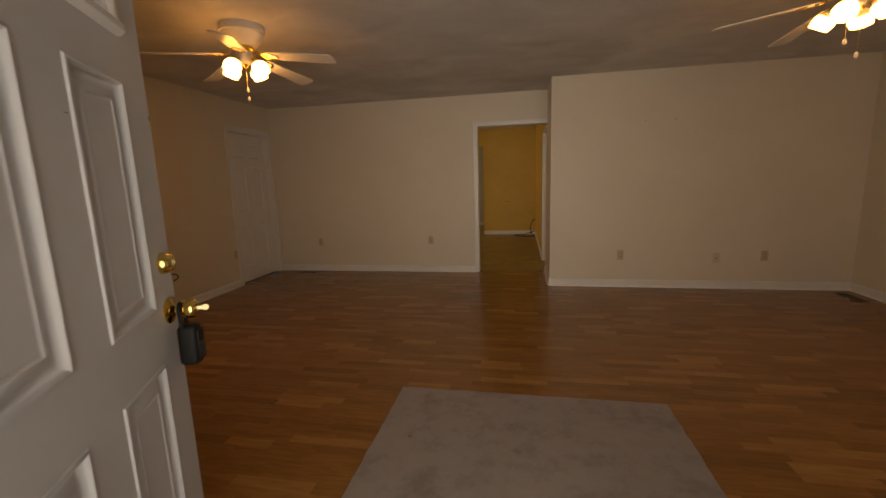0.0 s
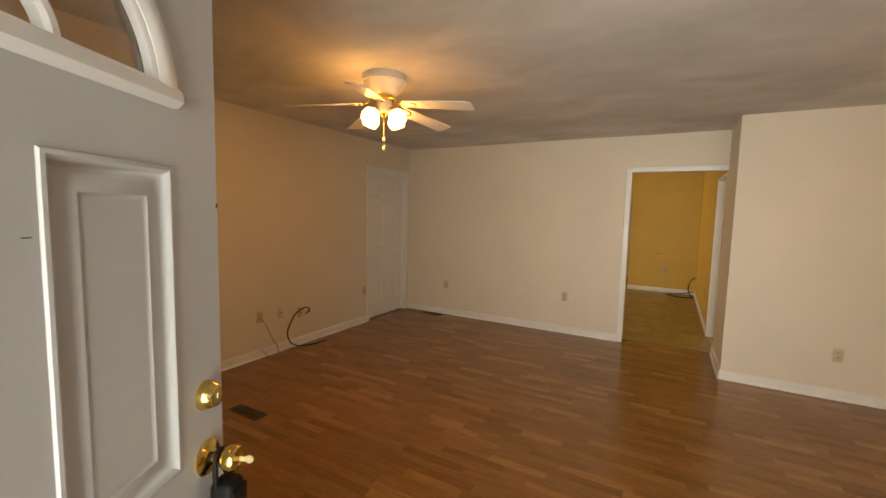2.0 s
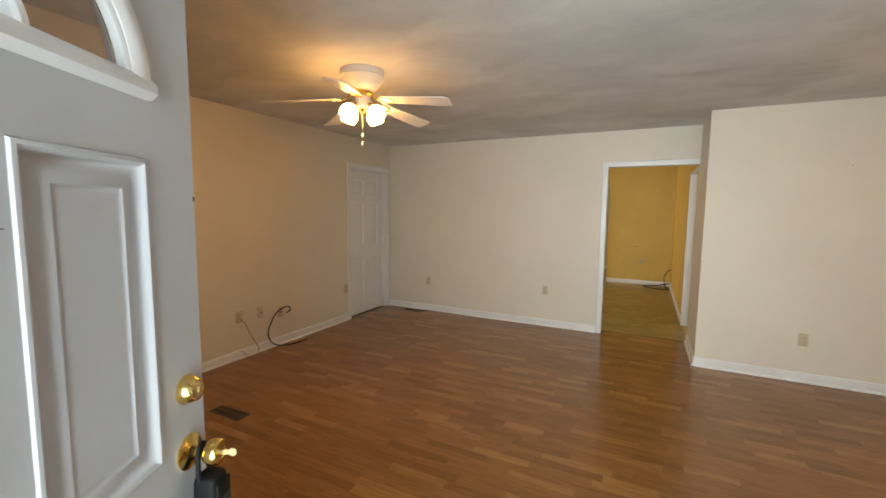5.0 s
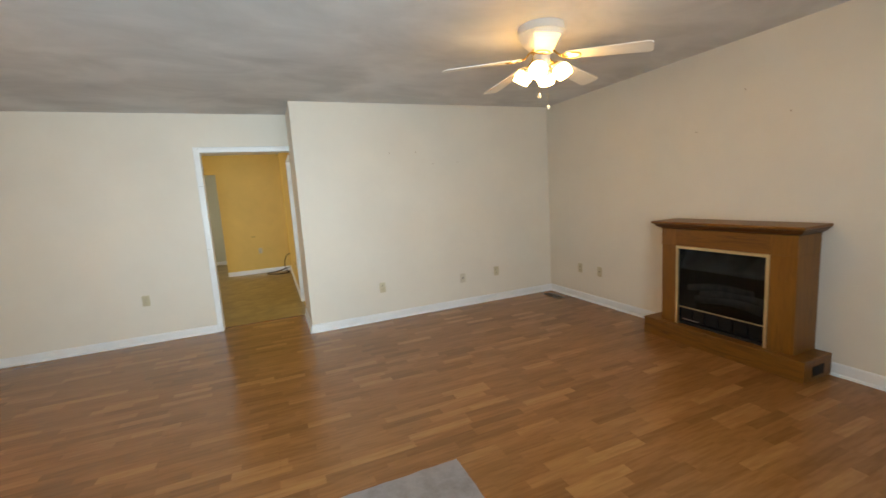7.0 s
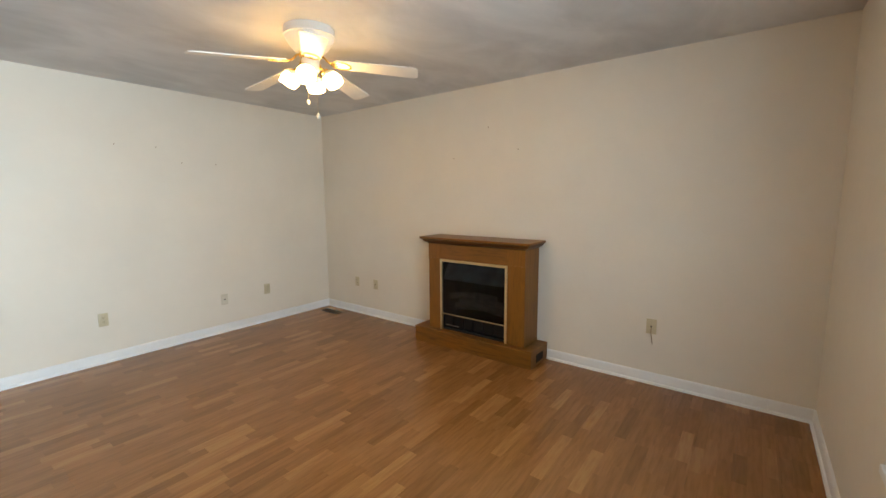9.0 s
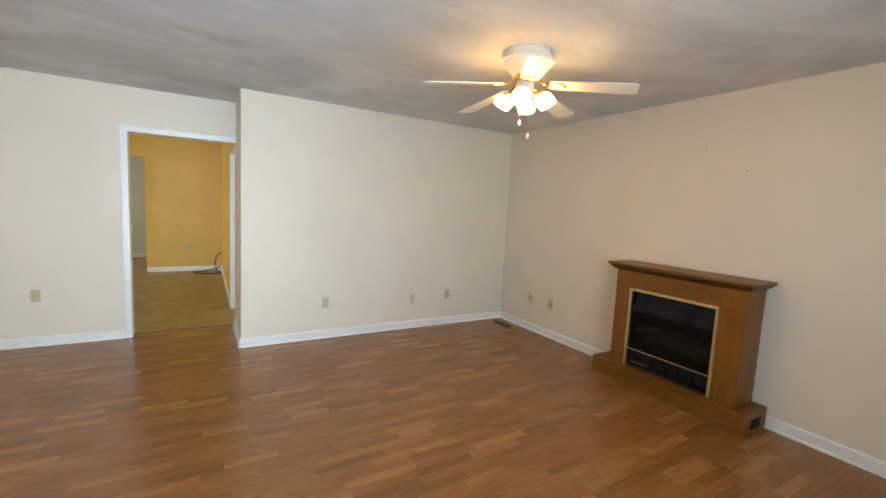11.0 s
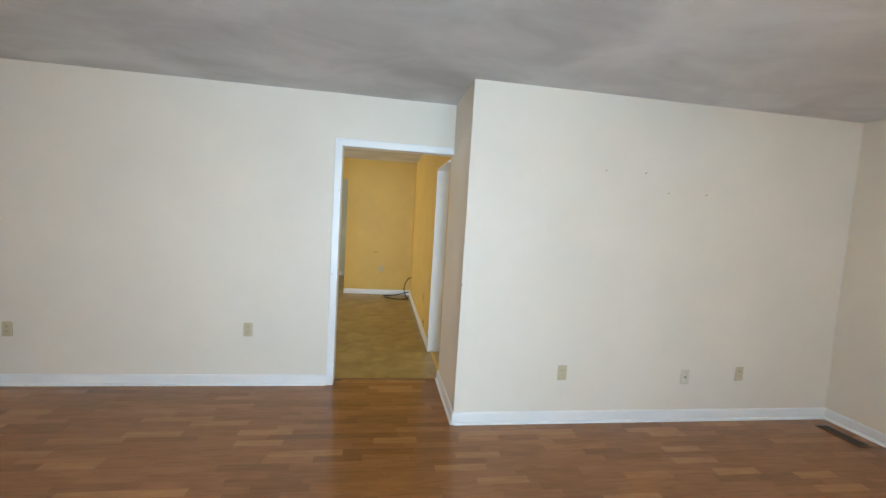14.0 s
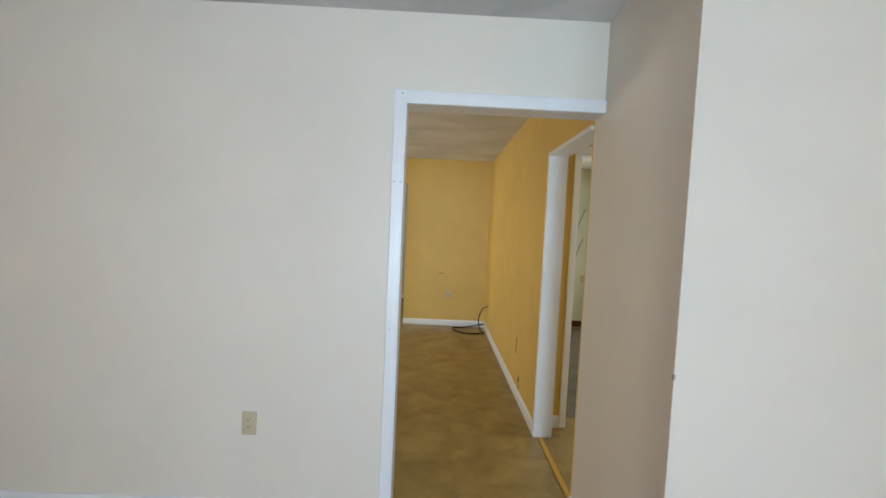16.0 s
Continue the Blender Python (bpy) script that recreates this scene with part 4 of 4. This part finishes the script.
loop = tagged(new("coax_cable", mesh_of("coax_cable", tube([(LEFT + 0.012, 4.045, 0.335), (LEFT + 0.045, 4.07, 0.365), (LEFT + 0.06, 4.045, 0.405), (LEFT + 0.065, 3.98, 0.42), (LEFT + 0.06, 3.86, 0.37), (LEFT + 0.05, 3.765, 0.2), (LEFT + 0.06, 3.81, 0.06), (LEFT + 0.11, 3.95, 0.009), (LEFT + 0.14, 4.1, 0.008), (LEFT + 0.16, 4.2, 0.012)], 0.0065, 10), M["black_rubber"], True)), "black coaxial cable looping from the wall plate to the floor", "cable")
cord = tagged(new("phone_cord", mesh_of("phone_cord", tube([(LEFT + 0.008, 3.475, 0.395), (LEFT + 0.03, 3.51, 0.34), (LEFT + 0.035, 3.57, 0.2), (LEFT + 0.03, 3.64, 0.09), (LEFT + 0.03, 3.66, 0.05), (LEFT + 0.05, 3.65, 0.012), (LEFT + 0.09, 3.71, 0.006)], 0.004), M["cord"], True)), "thin beige cord hanging from the outlet to the floor", "cord")
cord2 = tagged(new("phone_cord", mesh_of("phone_cord", tube([(LEFT + 0.018, 3.46, 0.08), (LEFT + 0.022, 3.49, 0.05), (LEFT + 0.04, 3.53, 0.006), (LEFT + 0.06, 3.6, 0.004)], 0.003), M["cord"], True)), "short beige cord lying over the baseboard", "cord")
ycab = tagged(new("black_cable", mesh_of("black_cable", tube([(HALL_X - 0.012, 9.72, 0.40), (HALL_X - 0.08, 9.74, 0.36), (HALL_X - 0.13, 9.78, 0.2), (HALL_X - 0.09, 9.82, 0.04), (HALL_X - 0.05, 9.8, 0.008), (0.45, 9.74, 0.008), (0.27, 9.86, 0.008), (0.24, 10.03, 0.008), (0.42, 10.09, 0.01), (HALL_X - 0.12, 10.02, 0.06), (HALL_X - 0.03, 9.95, 0.1)], 0.0075, 8), M["black_rubber"], True)), "black cable coiled on the vinyl floor in the corner", "cable")


# ---------------------------------------------------------------- floor registers
def register():
    ob = thing("floor_register", "brown metal floor register set into the laminate", "floor vent", "floor registers")
    # near-black sheet stands in for the shade down the duct
    part("duct_shade", box(-0.148, 0.148, -0.048, 0.048, 0.0005, 0.0015), "vent_shade", ob)
    part("rim", boxes([(-0.155, 0.155, -0.055, -0.044, 0.0005, 0.006), (-0.155, 0.155, 0.044, 0.055, 0.0005, 0.006), (-0.155, -0.144, -0.044, 0.044, 0.0005, 0.006), (0.144, 0.155, -0.044, 0.044, 0.0005, 0.006), (-0.144, 0.144, -0.003, 0.003, 0.0005, 0.005)], bevel=0.0015), "vent", ob)
    for i in range(22):
        x = -0.136 + i * 0.0129
        part("slat", box(x, x + 0.004, -0.044, 0.044, 0.001, 0.0048), "vent", ob)
    return ob


v = register()
v.matrix_world = pose(-2.435, 2.69, 0)
copy_thing(v, pose(-2.81, 6.0, 0))
copy_thing(v, pose(3.70, 5.13, 0, 0, 0, 90))

# ---------------------------------------------------------------- rug
rng = random.Random(4)
edge = []
RX0, RX1, RY0, RY1 = -0.385, 1.185, 0.92, 2.732
for i in range(40):
    edge.append((RX0 + (RX1 - RX0) * i / 40, RY0 + rng.uniform(-0.003, 0.003)))
for i in range(48):
    edge.append((RX1 + rng.uniform(-0.003, 0.003), RY0 + (RY1 - RY0) * i / 48))
for i in range(40):
    edge.append((RX1 - (RX1 - RX0) * i / 40, RY1 + rng.uniform(-0.004, 0.003)))
for i in range(48):
    edge.append((RX0 + rng.uniform(-0.003, 0.003), RY1 - (RY1 - RY0) * i / 48))
rug = tagged(new("rug", mesh_of("rug", prism(edge, 0.0005, 0.009), M["carpet"])), "grey-beige worn carpet remnant lying before the entrance", "rug")

# ---------------------------------------------------------------- nails and marks
def nail():
    ob = tagged(new("wall_nail", mesh_of("wall_nail", moved(joined(lathe([(0.0012, -0.004), (0.0012, 0.012), (0.003, 0.013), (0.0025, 0.0145)], 8), box(-0.0025, 0.0025, -0.01, 0.0, 0.001, 0.003)), pose(0, 0, 0, 90, 0, 0)), M["cord"])), "small brown picture nail in the cream wall", "nail", "picture nails")
    return ob


nl = nail()
nl.matrix_world = pose(1.72, BOX_Y, 1.904)
for x, y, z, yaw in ((2.034, BOX_Y, 1.905, 0), (2.238, BOX_Y, 1.773, 0), (2.555, BOX_Y, 1.778, 0), (RIGHT, 2.96, 2.06, -90), (RIGHT, 2.653, 1.841, -90), (RIGHT, 3.35, 1.8, -90), (0.04, FAR_Y, 0.9, 0)):
    copy_thing(nl, pose(x, y, z, 0, 0, yaw))
tagged(new("wall_mark", mesh_of("wall_mark", box(-0.005, 0.075, FAR_Y - 0.002, FAR_Y, 0.775, 0.782), M["slot"])), "thin dark scrape on the yellow wall", "scrape")
for name, bm in (("wall_scuff", box(HALL_X - 0.002, HALL_X, 7.775, 7.79, 0.36, 0.5)), ("wall_scuff", box(HALL_X - 0.0022, HALL_X, 7.6, 7.64, 0.16, 0.2, bevel=0.001)), ("wall_scuff", box(HALL_X - 0.002, HALL_X, 7.612, 7.624, 0.09, 0.16))):
    tagged(new(name, mesh_of(name, bm, M["slot"])), "dark scuff mark low on the yellow wall", "scuff mark", "wall scuffs")


# small damage on trim and plaster
tagged(new("plaster_chip", mesh_of("plaster_chip", box(BOX_X - 0.0015, BOX_X + 0.004, BOX_Y - 0.0015, BOX_Y + 0.007, 1.012, 1.03, bevel=0.001), M["cord"])), "small brown chip in the plaster corner", "plaster chip")
nail_mark = tagged(new("nail_mark", mesh_of("nail_mark", moved(lathe([(0.0032, 0), (0.0026, 0.0015)], 10), pose(0, 0, 0, 90, 0, 0)), M["slot"])), "dark nail head in the white casing", "nail mark", "casing nails")
nail_mark.matrix_world = pose(-0.268, BACK - 0.0143, 1.66)
for x, z in ((-0.238, 1.658), (-0.243, 2.066), (-0.262, 0.96)):
    copy_thing(nail_mark, pose(x, BACK - 0.0152, z))
tagged(new("floor_spot", mesh_of("floor_spot", box(-0.216, -0.17, 6.19, 6.212, 0.0002, 0.0045, bevel=0.001), M["slot"])), "small dark spot on the floor at the casing foot", "floor gap")


# ---------------------------------------------------------------- wire shelves in the storage room
def wire_shelf(z):
    ob = thing("wire_shelf", "white coated wire shelf on diagonal braces", "shelf", "storage shelves", pose(0.85, 10.49, z))
    for k in range(2):
        part("rail", tube([(0, -0.3 * k - 0.01, 0), (2.1, -0.3 * k - 0.01, 0)], 0.004, 6), "wire_white", ob)
    part("front_lip", tube([(0, -0.31, -0.03), (2.1, -0.31, -0.03)], 0.004, 6), "wire_white", ob)
    wires = [tube([(i * 0.05 + 0.02, -0.005, 0.002), (i * 0.05 + 0.02, -0.312, 0.002)], 0.002, 4) for i in range(42)]
    part("wires", joined(*wires), "wire_white", ob)
    for x in (0.3, 0.8, 1.26, 1.75):
        # grey puts the braces' backlit darkness into their colour
        part("brace", tube([(x, -0.3, -0.01), (x, -0.004, -0.29)], 0.006, 6), "brace_grey", ob, "diagonal brace, painted dark as if backlit")
    return ob


wire_shelf(1.82)
wire_shelf(1.40)

# ---------------------------------------------------------------- laminate boards of the floor
floor = tagged(new("floor"), "warm brown three-strip wood laminate floor", "floor", kind="structure")
boards = {}


def board(x0, x1, y0, y1):
    key = (round(x1 - x0, 3), round(y1 - y0, 3))
    if key not in boards:
        boards[key] = mesh_of("board", box(0.0002, key[0] - 0.0002, 0.0002, key[1] - 0.0002, -0.008, 0.0), M["laminate"])
    ob = new("board", boards[key])
    ob.location = (x0, y0, 0)
    ob.parent = floor


ROW, LONG = 0.192, 1.216
rng = random.Random(7)
y = 0.565
while y < 6.2:
    y1 = min(y + ROW, 6.208)
    end = BOX_X + 0.01 if y >= BOX_Y - 0.02 else RIGHT
    x = LEFT - rng.choice((0.0, 0.3, 0.45, 0.6, 0.8, 1.0))
    while x < end:
        a, b = max(x, LEFT), min(x + LONG, end)
        if b - a > 0.03:
            board(a, b, y, y1)
        x += LONG
    y = y1
